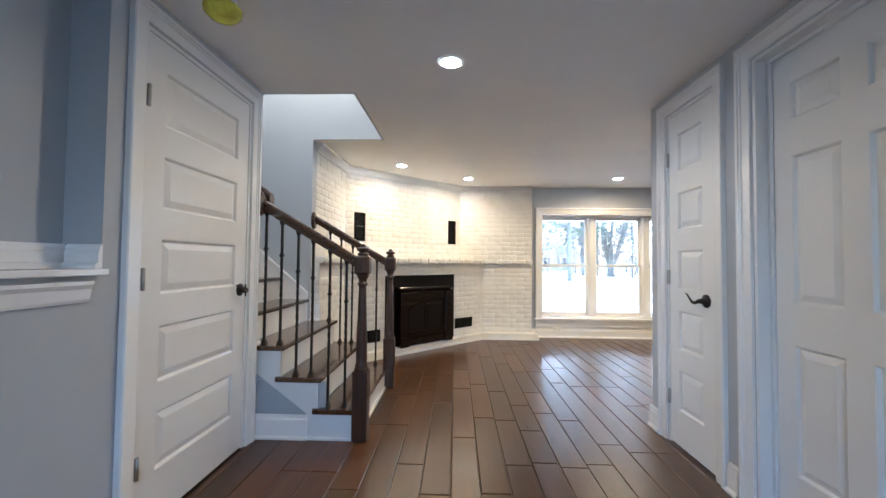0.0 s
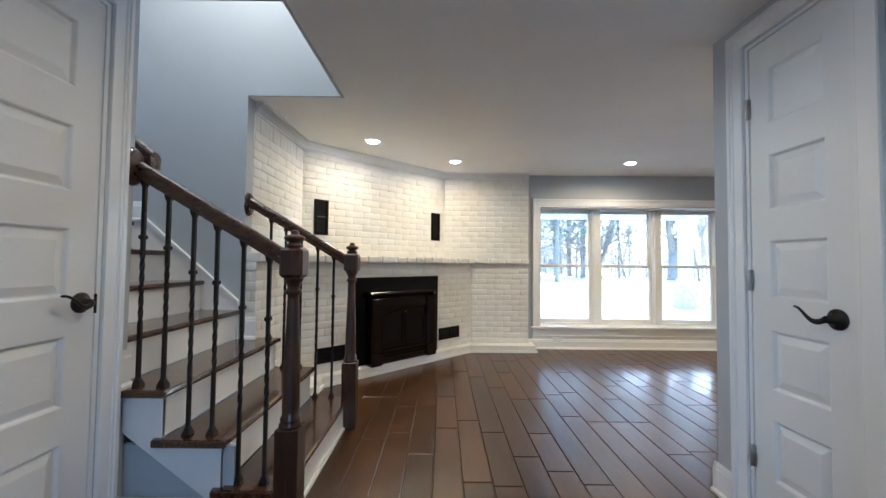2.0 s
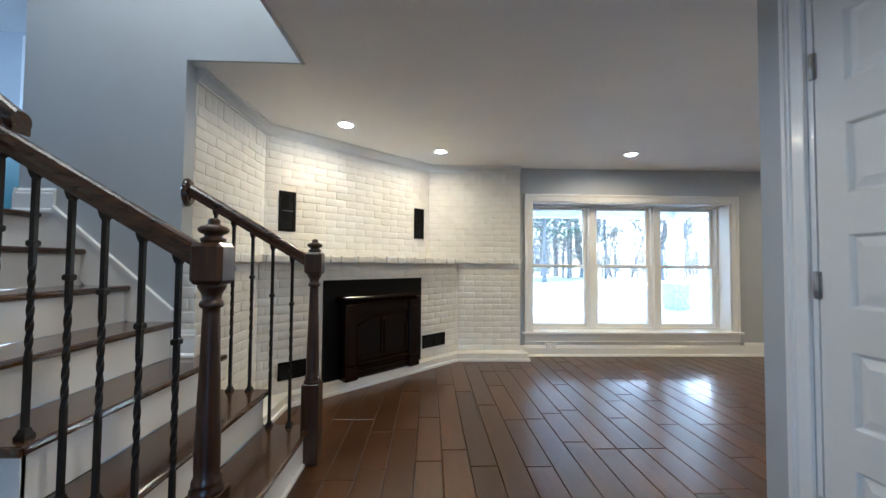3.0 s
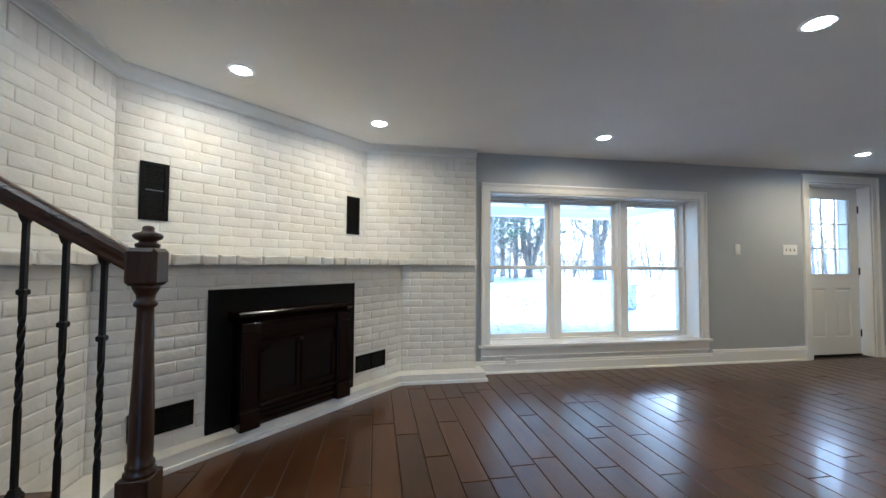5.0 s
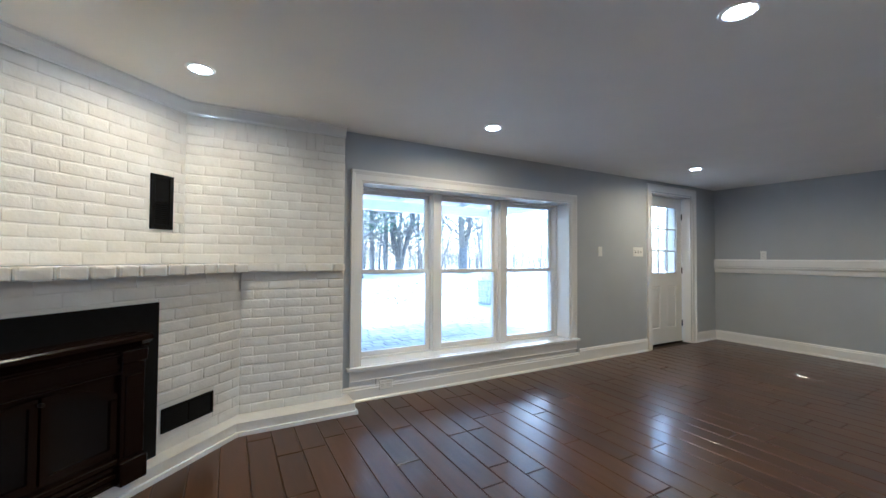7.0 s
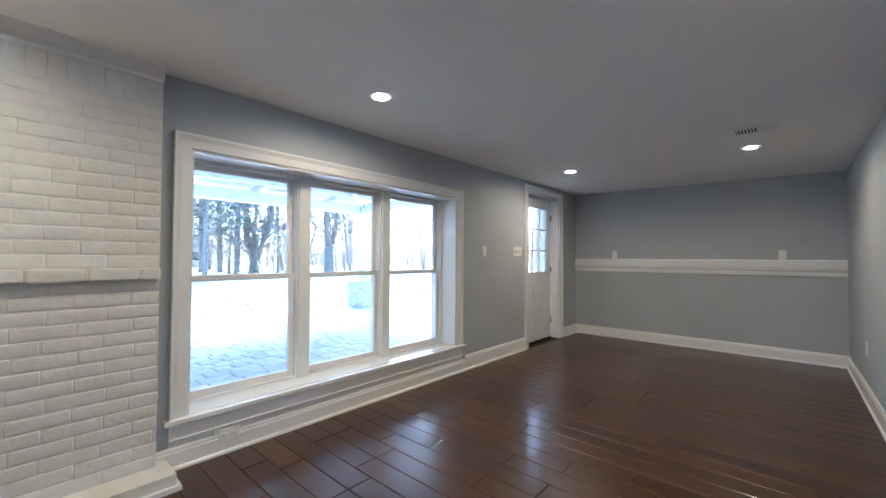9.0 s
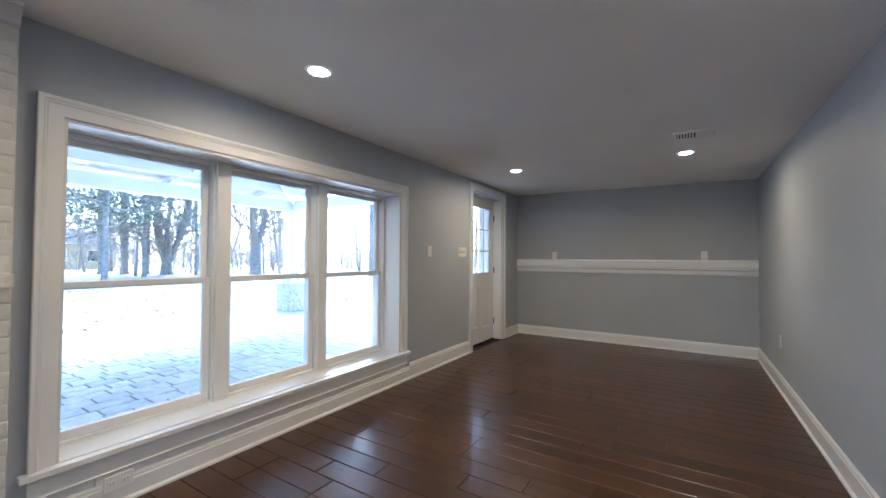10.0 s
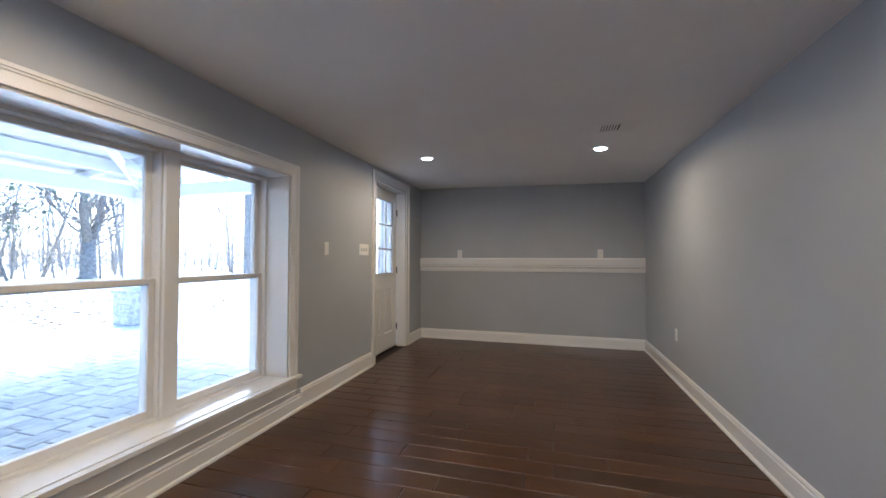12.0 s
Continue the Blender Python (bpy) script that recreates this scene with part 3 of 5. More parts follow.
# ---- ledges ----
led = thing("wall_ledge", "white moulded ledge board along the grey end wall", "ledge")
bm = bmesh.new()
prism(bm, [(EAST, 1.09), (EAST - 0.028, 1.09), (EAST - 0.034, 1.10), (EAST - 0.034, 1.175), (EAST - 0.020, 1.195), (EAST, 1.195)], "y", SOUTH + 0.002, NORTH - 0.002)
part("upper_board", bm, TRIM, led)
bm = bmesh.new()
prism(bm, [(EAST, 1.0), (EAST - 0.012, 1.0), (EAST - 0.018, 1.015), (EAST - 0.022, 1.055), (EAST - 0.044, 1.075), (EAST - 0.044, 1.088), (EAST, 1.088)], "y", SOUTH + 0.002, NORTH - 0.002)
part("lower_moulding", bm, TRIM, led)
led = thing("hall_ledge", "white moulded ledge of the recess in the hall wall", "ledge")
part("shelf", boxes((HALLL - 0.143, HALLL + 0.038, 1.2, 3.572, 1.044, 1.066), bevel=0.003), TRIM, led)
bm = bmesh.new()
prism(bm, [(HALLL, 0.955), (HALLL + 0.008, 0.955), (HALLL + 0.012, 0.965), (HALLL + 0.017, 1.0), (HALLL + 0.026, 1.014), (HALLL + 0.026, 1.026), (HALLL, 1.026)], "y", 1.2, 3.53)
part("apron_moulding", bm, TRIM, led)
bm = bmesh.new()
prism(bm, [(HALLL - 0.143 + p, 1.0661 + q) for p, q in base_profile(0.085)], "y", 1.2, 3.58)
prism(bm, [(3.579 - p, 1.0661 + q) for p, q in base_profile(0.085)], "x", HALLL - 0.12, HALLL + 0.004)
part("back_board", bm, TRIM, led)


# ---- painted brickwork ----
brick_meshes = {}


def brick_mesh(w, h, variant):
    """A brick under thick paint: soft round edges, a slightly uneven outline; variant 4 has its ends filled with paint."""
    key = (round(w / 0.004) * 0.004, round(h, 3), variant)
    if key not in brick_meshes:
        rng = random.Random(repr(key))
        hw, hh = key[0] / 2 + (0.0035 if variant == 4 else 0.0), key[1] / 2
        nx, nz = (3, 1) if w > h else (1, 3)
        sway = [[rng.uniform(-0.0013, 0.0013) for _ in range(4)] for _ in range(2)]

        def ring(k, y, s):
            xs, zs = [-hw + k + (2 * hw - 2 * k) * i / nx for i in range(nx + 1)], [-hh + k + (2 * hh - 2 * k) * i / nz for i in range(nz + 1)]
            pts = [(x, zs[0]) for x in xs] + [(xs[-1], z) for z in zs[1:]] + [(x, zs[-1]) for x in reversed(xs[:-1])] + [(xs[0], z) for z in reversed(zs[1:-1])]
            out = []
            for q, (x, z) in enumerate(pts):
                edge = sway[z > 0][q % 4] * 1.3
                out.append((x + rng.uniform(-s, s) * 0.6, y + rng.uniform(-s, s) * 0.4, z + edge + rng.uniform(-s, s) * 0.5))
            return out
        bm = bmesh.new()
        loft(bm, [ring(-0.001, 0.009, 0), ring(0.0, 0.0034, 0.001), ring(0.0022, 0.0008, 0.001), ring(0.007, -0.0003, 0.001)])
        bmesh.ops.recalc_face_normals(bm, faces=bm.faces)
        for f in bm.faces:
            f.smooth = True
        brick_meshes[key] = mesh_of("brick", bm, BRICK)
    return brick_meshes[key]


def brick_wall(name, m, a0, a1, z0, z1, plane, holes=(), label="", soldier=None, depth=0.03, seed=1):
    """Running bond on a backing in a local frame that faces -y; a: local x."""
    wall = tagged(structure(name, boxes((a0, a1, plane + 0.0026, plane + depth, z0, z1)), BRICK, label or "wall of thickly painted white brick"), category="brick wall")
    wall.matrix_basis = m
    rng = random.Random(seed)
    course, unit = 0.0663, 0.213
    top = z1
    if soldier:
        z1 = z1 - 0.20
        a = soldier[0]
        while a < soldier[1] - 0.03:
            b = part("brick", brick_mesh(0.0595, 0.192, rng.randrange(4)), BRICK, wall)
            b.location = (a + 0.033, plane + rng.uniform(-0.002, 0.003), top - 0.10)
            a += 0.0675
        for lo, hi in ((a0, soldier[0]), (a, a1)):
            for r in range(3):
                if hi - lo > 0.03:
                    lay_course(wall, lo, hi, top - 0.2 + 0.0663 * r + 0.033, r, plane, unit, rng, ())
    n = int(round((z1 - z0) / course))
    step = (z1 - z0) / n
    for r in range(n):
        zc = z0 + (r + 0.5) * step
        lay_course(wall, a0, a1, zc, r, plane, unit, rng, [(h[0], h[1]) for h in holes if h[2] < zc + step * 0.35 and h[3] > zc - step * 0.35])
    return wall


def lay_course(wall, a0, a1, zc, r, plane, unit, rng, gaps):
    runs, cur = [], a0
    for g0, g1 in sorted(gaps):
        if g0 > cur:
            runs.append((cur, min(g0, a1)))
        cur = max(cur, g1)
    if cur < a1:
        runs.append((cur, a1))
    for lo, hi in runs:
        k = math.floor(lo / unit) - 1
        while k * unit < hi:
            s = k * unit + (unit / 2 if r % 2 else 0) + 0.01 * math.sin(r * 2.3)
            xa, xb = max(lo, s), min(hi, s + unit)
            k += 1
            if xb - xa < 0.035:
                continue
            b = part("brick", brick_mesh(xb - xa - 0.005, 0.0622, rng.choice((0, 1, 2, 3, 4))), BRICK, wall)
            b.location = ((xa + xb) / 2, plane + rng.uniform(-0.0012, 0.0012), zc + rng.uniform(-0.0022, 0.0022))
            b.rotation_euler = (rng.uniform(-0.010, 0.006), rng.uniform(-0.004, 0.004), rng.uniform(-0.007, 0.007))


DIAG, WESTM = pose(0, 0, 0, 0, 0, 45), pose(0, 0, 0, 0, 0, 90)
UP, LOW, SH0, SH1 = 5.201, 4.957, 1.075, 1.135


# ---- mantel ledge, hearth, crown ----
def strip(bm, front, back, z0, z1):
    """A slab between two outlines of equal count, seen from above."""
    n = len(front)
    v = [[bm.verts.new((*p, z)) for p in ln] for z in (z0, z1) for ln in (front, back)]
    f0, b0, f1, b1 = v
    for i in range(n - 1):
        bm.faces.new((f0[i], f0[i + 1], f1[i + 1], f1[i]))
        bm.faces.new((f1[i], f1[i + 1], b1[i + 1], b1[i]))
        bm.faces.new((b0[i], b0[i + 1], f0[i + 1], f0[i]))
        bm.faces.new((b1[i], b1[i + 1], b0[i + 1], b0[i]))
    bm.faces.new((f0[0], f1[0], b1[0], b0[0]))
    bm.faces.new((b0[-1], b1[-1], f1[-1], f0[-1]))
    bmesh.ops.recalc_face_normals(bm, faces=bm.faces)
    return bm


def chain(x, c, y, x_end, y0):
    """Outline along the left wall at x, the diagonal y = x + c, and the right wall at y."""
    return [(x, y0), (x, x + c), (y - c, y), (x_end, y)]


mantel = thing("mantel_ledge", "white painted brick ledge running round the fireplace wall", "mantel")
part("core", strip(bmesh.new(), chain(-0.565, 6.96, 7.965, 1.71, 5.652), chain(-0.679, 7.40, 8.068, 1.71, 5.652), SH0 + 0.006, SH1 - 0.004), BRICK, mantel)




def ledge_bricks():
    rng = random.Random(9)
    for m, a0, a1, y in ((WESTM, 5.655, 6.39, 0.560), (DIAG, 4.145, 6.375, 4.90), (None, 1.015, 1.708, 7.955)):
        a = a0
        while a < a1 - 0.02:
            w = min(rng.uniform(0.09, 0.19) if m is DIAG else 0.2, a1 - a)
            bm = bmesh.new()
            def j():
                return rng.uniform(-0.003, 0.003)
            rows = [(-w / 2 + 0.0035, 0.011), (-w / 2 + 0.008, 0.004), (-w / 2 + 0.018, 0.0), (0, 0.0), (w / 2 - 0.018, 0.0), (w / 2 - 0.008, 0.004), (w / 2 - 0.0035, 0.011)]
            loft(bm, [[(x, k + 0.003 + j() * 0.5, -0.030 + k * 0.4 + j()), (x, 0.11, -0.030), (x, 0.11, 0.030 - k * 0.2), (x, k + 0.010, 0.030 - k * 0.4 + j() * 0.6), (x, k + 0.002, 0.026 - k * 0.5 + j()), (x, k + j() * 0.5, 0.016 - k * 0.5), (x, k + j() * 0.5, -0.022 + k * 0.4)] for x, k in rows], smooth=False)
            bmesh.ops.recalc_face_normals(bm, faces=bm.faces)
            b = part("brick", bm, BRICK, mantel)
            b.matrix_basis = (m or Matrix()) @ Matrix.Translation((a + w / 2, y + rng.uniform(-0.005, 0.004), (SH0 + SH1) / 2))
            a += w


hearth = thing("hearth", "low white painted brick hearth step with a moulded edge", "hearth")
HF = chain(-0.40, 6.865, 7.835, 1.765, 5.80)
part("slab", strip(bmesh.new(), HF, chain(-0.60, 7.15, 8.07, 1.765, 5.80), 0.0, 0.082), BRICK, hearth, "white painted brick slab, slightly uneven")
part("edge_moulding", strip(bmesh.new(), chain(-0.38, 6.837, 7.815, 1.785, 5.80), HF, 0.0, 0.026), TRIM, hearth, "white quarter-round strip")
part("end_moulding", boxes((1.7655, 1.785, 7.836, 8.04, 0, 0.026)), TRIM, hearth)

crown = thing("crown_moulding", "white crown moulding on top of the brickwork", "moulding")
CROWN = ((0.0, -0.080), (0.009, -0.080), (0.010, -0.070), (0.016, -0.066), (0.020, -0.056), (0.030, -0.040), (0.042, -0.027), (0.050, -0.021), (0.051, -0.014), (0.058, -0.013), (0.058, 0.004), (0.0, 0.004))
bm = bmesh.new()
ends = [chain(-0.68 + o, 7.355 - 1.414 * o, 8.0 - o, 1.71, 5.745) for o, _ in CROWN]
rows = [[bm.verts.new((px, py, ceil_z(px, py) + CROWN[q][1])) for q, (px, py) in enumerate(ring)] for ring in zip(*ends)]
for r0, r1 in zip(rows, rows[1:]):
    for q in range(len(CROWN) - 1):
        bm.faces.new((r0[q], r0[q + 1], r1[q + 1], r1[q])).smooth = 3 <= q <= 7
bm.faces.new(rows[0])
bm.faces.new(list(reversed(rows[-1])))
bmesh.ops.recalc_face_normals(bm, faces=bm.faces)
part("moulding", bm, TRIM, crown)


# ---- fireplace insert ----
fp = thing("fireplace_insert", "dark brown enamelled fireplace insert with two arched glass doors", "fireplace", m=DIAG)
fy = LOW - 0.012
part("surround_plate", boxes((4.64, 5.76, fy, LOW + 0.02, 0.084, 0.927), bevel=0.002), BLACK, fp, "flat matt black steel plate")
fb = fy - 0.11
part("body", boxes((4.83, 5.64, fb + 0.012, fy, 0.084, 0.73)), ENAMEL, fp)
bm = bmesh.new()
prism(bm, [(fy, 0.725), (fb + 0.002, 0.725), (fb - 0.004, 0.738), (fb - 0.020, 0.752), (fb - 0.030, 0.760), (fb - 0.030, 0.778), (fb - 0.022, 0.786), (fy, 0.786)], "x", 4.80, 5.672)
part("top_shelf", bm, ENAMEL, fp, "projecting moulded top shelf")
part("frieze", boxes((4.835, 5.635, fb - 0.002, fb + 0.012, 0.62, 0.724), (4.85, 5.62, fb - 0.008, fb - 0.002, 0.64, 0.705), bevel=0.002), ENAMEL, fp)
for xa in (4.822, 5.535):
    pl = part("pilaster", boxes((xa, xa + 0.11, fb - 0.016, fb + 0.012, 0.17, 0.70), (xa + 0.018, xa + 0.092, fb - 0.022, fb - 0.016, 0.21, 0.60), bevel=0.003), ENAMEL, fp)
    part("plinth", boxes((xa - 0.008, xa + 0.118, fb - 0.036, fb + 0.012, 0.084, 0.20), bevel=0.005), ENAMEL, pl)
    part("capital", boxes((xa - 0.006, xa + 0.116, fb - 0.028, fb + 0.012, 0.66, 0.722), bevel=0.004), ENAMEL, pl)


def arch_door(x0, x1, z0, z1, y, rise):
    d = part("glass_door", bmesh.new(), ENAMEL, fp, "arched smoked glass door")
    bm = bmesh.new()
    n = 10
    arc = [(x0 + (x1 - x0) * i / n, rise(x0 + (x1 - x0) * i / n)) for i in range(n + 1)]
    t = 0.028
    for (xa, za), (xb, zb) in zip(arc, arc[1:]):
        v = [bm.verts.new(p) for p in ((xa, y, za - t), (xb, y, zb - t), (xb, y, zb), (xa, y, za), (xa, y + 0.014, za - t), (xb, y + 0.014, zb - t), (xb, y + 0.014, zb), (xa, y + 0.014, za))]
        for q in ((0, 1, 2, 3), (5, 4, 7, 6), (4, 5, 1, 0), (3, 2, 6, 7)):
            bm.faces.new([v[i] for i in q])
    box(bm, x0, x0 + t, y - 0.001, y + 0.014, z0, rise(x0) - t)
    box(bm, x1 - t, x1, y - 0.001, y + 0.014, z0, rise(x1) - t)
    box(bm, x0 + t, x1 - t, y - 0.001, y + 0.014, z0, z0 + t)
    part("door_rim", bm, ENAMEL, d)
    bm = bmesh.new()
    lo = [bm.verts.new((x, y + 0.008, z0 + 0.01)) for x, _ in arc]
    hi = [bm.verts.new((x, y + 0.008, z - 0.01)) for x, z in arc]
    for i in range(n):
        bm.faces.new((lo[i], lo[i + 1], hi[i + 1], hi[i]))
    part("glass", bm, SOOTGLASS, d)


def rise(x):
    return 0.60 - 0.075 * ((x - 5.235) / 0.29) ** 2


arch_door(4.945, 5.230, 0.245, 0.6, fb - 0.004, rise)
arch_door(5.240, 5.525, 0.245, 0.6, fb - 0.004, rise)
bm = bmesh.new()
lathe(bm, [(0, 0.009), (0.010, 0.009), (0.015, 0.005), (0.022, 0.007)], 12, m=Matrix.Translation((5.235, fb - 0.004, 0.575)) @ Matrix.Rotation(radians(90), 4, "X"))
part("door_knob", bm, BRONZE, fp)
for k in range(4):
    part("louvre", boxes((4.945, 5.525, fb - 0.004 - 0.012 * (k % 2), fb + 0.012, 0.100 + 0.032 * k, 0.124 + 0.032 * k), bevel=0.003), ENAMEL, fp)
for za, out in ((0.700, 0.016), (0.612, 0.010)):
    part("bead_moulding", boxes((4.835, 5.635, fb - 0.002 - out, fb - 0.002, za, za + 0.012), bevel=0.003), ENAMEL, fp)

for o in list(fp.children):
    if not o.name.startswith("surround_plate"):
        o.location.x -= 0.05
        o.location.z += 0.004


def register(u0, u1, z0, z1, y, upright=False, half_open=False):
    """A black louvred air grille."""
    ob = thing("air_grille", "black steel air grille, upper half open, in white brickwork" if half_open else "black steel louvred air grille let into the white brickwork", "vent", "air grilles of the fireplace wall", DIAG)
    t = 0.026 if upright else 0.016
    part("frame", boxes((u0, u0 + t, y - 0.006, y + 0.006, z0, z1), (u1 - t, u1, y - 0.006, y + 0.006, z0, z1), (u0 + t, u1 - t, y - 0.006, y + 0.006, z0, z0 + t), (u0 + t, u1 - t, y - 0.006, y + 0.006, z1 - t, z1), bevel=0.0015), BLACK, ob)
    # Dark sheet stands in for the unlit duct behind the grille.
    part("backing", boxes((u0 + t, u1 - t, y + 0.0045, y + 0.007, z0 + t, z1 - t)), DARKSLOT if not half_open else BLACK, ob)
    n = int((z1 - z0 - 2 * t) / 0.0125)
    for i in range(n):
        zc = z0 + t + (i + 0.5) * (z1 - z0 - 2 * t) / n
        if upright and i == n // 2:
            # Pale steel on the fully slatted grille paints a highlight onto its bar.
            part("lever_or_glint_bar", boxes((u0 + t, u1 - t, y - 0.004, y + 0.003, zc - 0.0025, zc + 0.0025)), BLACK if half_open else STEEL, ob)
            continue
        if half_open and i > n // 2:
            continue
        bm = bmesh.new()
        prism(bm, [(y - 0.004, zc - 0.004), (y - 0.003, zc - 0.005), (y + 0.004, zc + 0.003), (y + 0.003, zc + 0.004)], "x", u0 + t, u1 - t)
        part("slat", bm, BLACK, ob)
    if not upright:
        part("damper_box", boxes(((u0 + u1) / 2 - 0.004, (u0 + u1) / 2 + 0.004, y - 0.005, y + 0.003, z0 + t, z1 - t)), BLACK, ob)
    return ob


REG = ((4.36, 4.505, 1.333, 1.672, UP), (5.882, 6.027, 1.350, 1.690, UP), (4.272, 4.576, 0.175, 0.312, LOW), (5.790, 6.132, 0.186, 0.322, LOW))
for i, (a, b, c, d, y) in enumerate(REG):
    register(a, b, c, d, y - 0.004, i < 2, i == 1)

# ---- stairs ----
RISE, RUN, NOSE = 0.19, 0.235, 0.02
SY0, SY1 = 4.672, 5.645
stairs = thing("staircase", "open-sided staircase with dark wooden treads and white risers", "stairs")


def nose_x(k):
    return NOSE - RUN * (k - 1)


for k in range(1, 8):
    x1, z1 = nose_x(k), RISE * k
    x0 = nose_x(k + 1) - 0.03 - (0.03 if k < 3 else 0)
    yn, yf = (4.628, 5.715) if k <= 3 else (SY0 + 0.004, SY1 - 0.004)
    bm = bmesh.new()
    prof = [(x1 - 0.012, z1 - 0.03), (x1 - 0.003, z1 - 0.025), (x1, z1 - 0.015), (x1 - 0.003, z1 - 0.005), (x1 - 0.012, z1), (nose_x(k + 1) - 0.02, z1), (nose_x(k + 1) - 0.02, z1 - 0.03)]
    if k == 7:
        prof[-2:] = [(-1.53, z1 + 0.001), (-1.53, z1 - 0.03)]
    prism(bm, prof, "y", yn + (0.01 if k <= 3 else 0), yf - (0.01 if k <= 3 else 0))
    t = part("tread", bm, TREADWOOD, stairs, "dark brown varnished wooden tread with a rounded nosing")
    if k <= 3:
        xr = (nose_x(k + 1) - 0.055) if k < 3 else HALLL + 0.001
        part("return_nosing", boxes((xr, x1 - 0.002, yn, yn + 0.0095, z1 - 0.029, z1 - 0.001), bevel=0.004), TREADWOOD, t)
        part("return_nosing", boxes((xr if k < 3 else -0.598, x1 - 0.002, yf - 0.0095, yf, z1 - 0.029, z1 - 0.001), bevel=0.004), TREADWOOD, t)
        part("return_nosing", boxes((xr, nose_x(k + 1) - 0.0205, yn + 0.0097, 4.657, z1 - 0.029, z1 - 0.0002)), TREADWOOD, t)
    xr = x1 - 0.028
    part("riser", boxes((xr - 0.018, xr, (4.66 if k <= 3 else SY0 + 0.002), (5.69 if k <= 3 else SY1 - 0.002), z1 - RISE + (0.0005 if k > 1 else 0), z1 - 0.0305)), TRIM, stairs)
xs = [nose_x(k) - 0.028 for k in range(1, 5)]
bm = bmesh.new()
prism(bm, [(xs[0], 0.0), (xs[0], 0.159), (xs[1], 0.159), (xs[1], 0.349), (xs[2], 0.349), (xs[2], 0.539), (HALLL + 0.001, 0.539), (HALLL + 0.001, 0.40), (-0.305, 0.15), (-0.305, 0.0)], "y", 4.657, 4.671)
part("stringer", bm, TRIM, stairs, "white side board cut to the steps")
bm = bmesh.new()
prism(bm, [(xs[0], 0.0), (xs[0], 0.159), (xs[1], 0.159), (xs[1], 0.349), (xs[2], 0.349), (xs[2], 0.539), (-0.60, 0.539), (-0.60, 0.0)], "y", 5.676, 5.69)
part("stringer", bm, TRIM, stairs)
part("side_panel", boxes((HALLL + 0.001, -0.20, 4.6715, 4.69, 0.0, 0.345)), WALL, stairs, "grey painted panel under the stairs")
bm = bmesh.new()
prism(bm, [(4.6568 - p, q) for p, q in base_profile(0.15, 0.010)], "x", HALLL, -0.303)
part("base_board", bm, TRIM, stairs)
part("shoe_strip", boxes((-0.3025, -0.028, 4.645, 4.6567, 0.0, 0.014), (-0.0075, 0.006, 4.70, 5.63, 0.0, 0.016)), TRIM, stairs)
for yy0, yy1 in ((SY1 - 0.0165, SY1 - 0.0005),):
    bm = bmesh.new()
    prism(bm, [(-0.70, 0.57), (-0.70, 0.80), (-1.33, 1.345), (-1.45, 1.345), (-1.45, 1.2)], "y", yy0, yy1)
    s = part("skirt_board", bm, TRIM, stairs, "white sloping wall board")
    bm = bmesh.new()
    prism(bm, [(-0.70, 0.80), (-0.70, 0.822), (-1.335, 1.367), (-1.335, 1.345)], "y", yy0 - 0.008, yy1)
    part("cap_moulding", bm, TRIM, s)
bm = bmesh.new()
prism(bm, [(5.6445 - p, 1.3305 + q) for p, q in base_profile(0.13)], "x", -1.53, -1.335)
tagged(part("baseboard", bm, TRIM, None, "white skirting board of the landing", "structure"), category="skirting board")
bm = bmesh.new()
prism(bm, [(-1.5305 - p, 1.3305 + q) for p, q in base_profile(0.13)], "y", 5.63, 5.74)
tagged(part("baseboard", bm, TRIM, None, "white skirting board of the landing", "structure"), category="skirting board")
bm = bmesh.new()
prism(bm, [(5.652 - p, 0.571 + q) for p, q in base_profile(0.145)], "x", -0.675, -0.585)
tagged(part("baseboard", bm, TRIM, None, "short white skirting block at the wall's end", "structure"), category="skirting board")
bm = bmesh.new()
prism(bm, [(HALLL + p, 0.571 + q) for p, q in base_profile(0.15, 0.010)], "y", 4.624, 4.684)
prism(bm, [(4.6725 + p, 0.571 + q) for p, q in base_profile(0.15, 0.010)], "x", -0.70, HALLL)
tagged(part("baseboard", bm, TRIM, None, "short white skirting block round the stair wall's corner", "structure"), category="skirting board")


def newel(parent, x, y):
    """Turned newel post: square foot, tapered shaft, square block, turned cap."""
    post = part("newel_post", bmesh.new(), POSTWOOD, parent, "dark varnished turned newel post")
    bm = bmesh.new()
    h = 0.046
    box(bm, x - h, x + h, y - h, y + h, 0.0, 0.425, bevel=0.004)
    part("foot", bm, POSTWOOD, post)
    part("block", box(bmesh.new(), x - h, x + h, y - h, y + h, 1.015, 1.135, bevel=0.012), POSTWOOD, post)
    bm = bmesh.new()
    lathe(bm, [(0.424, 0.044), (0.436, 0.044), (0.444, 0.036), (0.452, 0.040), (0.462, 0.038), (0.470, 0.033), (0.50, 0.034), (0.60, 0.033), (0.80, 0.0265), (0.93, 0.023), (0.945, 0.023), (0.950, 0.031), (0.958, 0.033), (0.966, 0.030), (0.970, 0.025), (0.985, 0.026), (1.000, 0.034), (1.008, 0.038), (1.016, 0.039)], 24, x, y)
    part("shaft", bm, POSTWOOD, post)
    bm = bmesh.new()
    lathe(bm, [(1.134, 0.030), (1.142, 0.034), (1.148, 0.034), (1.153, 0.024), (1.158, 0.024), (1.163, 0.035), (1.170, 0.041), (1.177, 0.041), (1.183, 0.034), (1.187, 0.020), (1.192, 0.016), (1.200, 0.017), (1.206, 0.012), (1.208, 0.003)], 24, x, y)
    part("cap", bm, POSTWOOD, post)


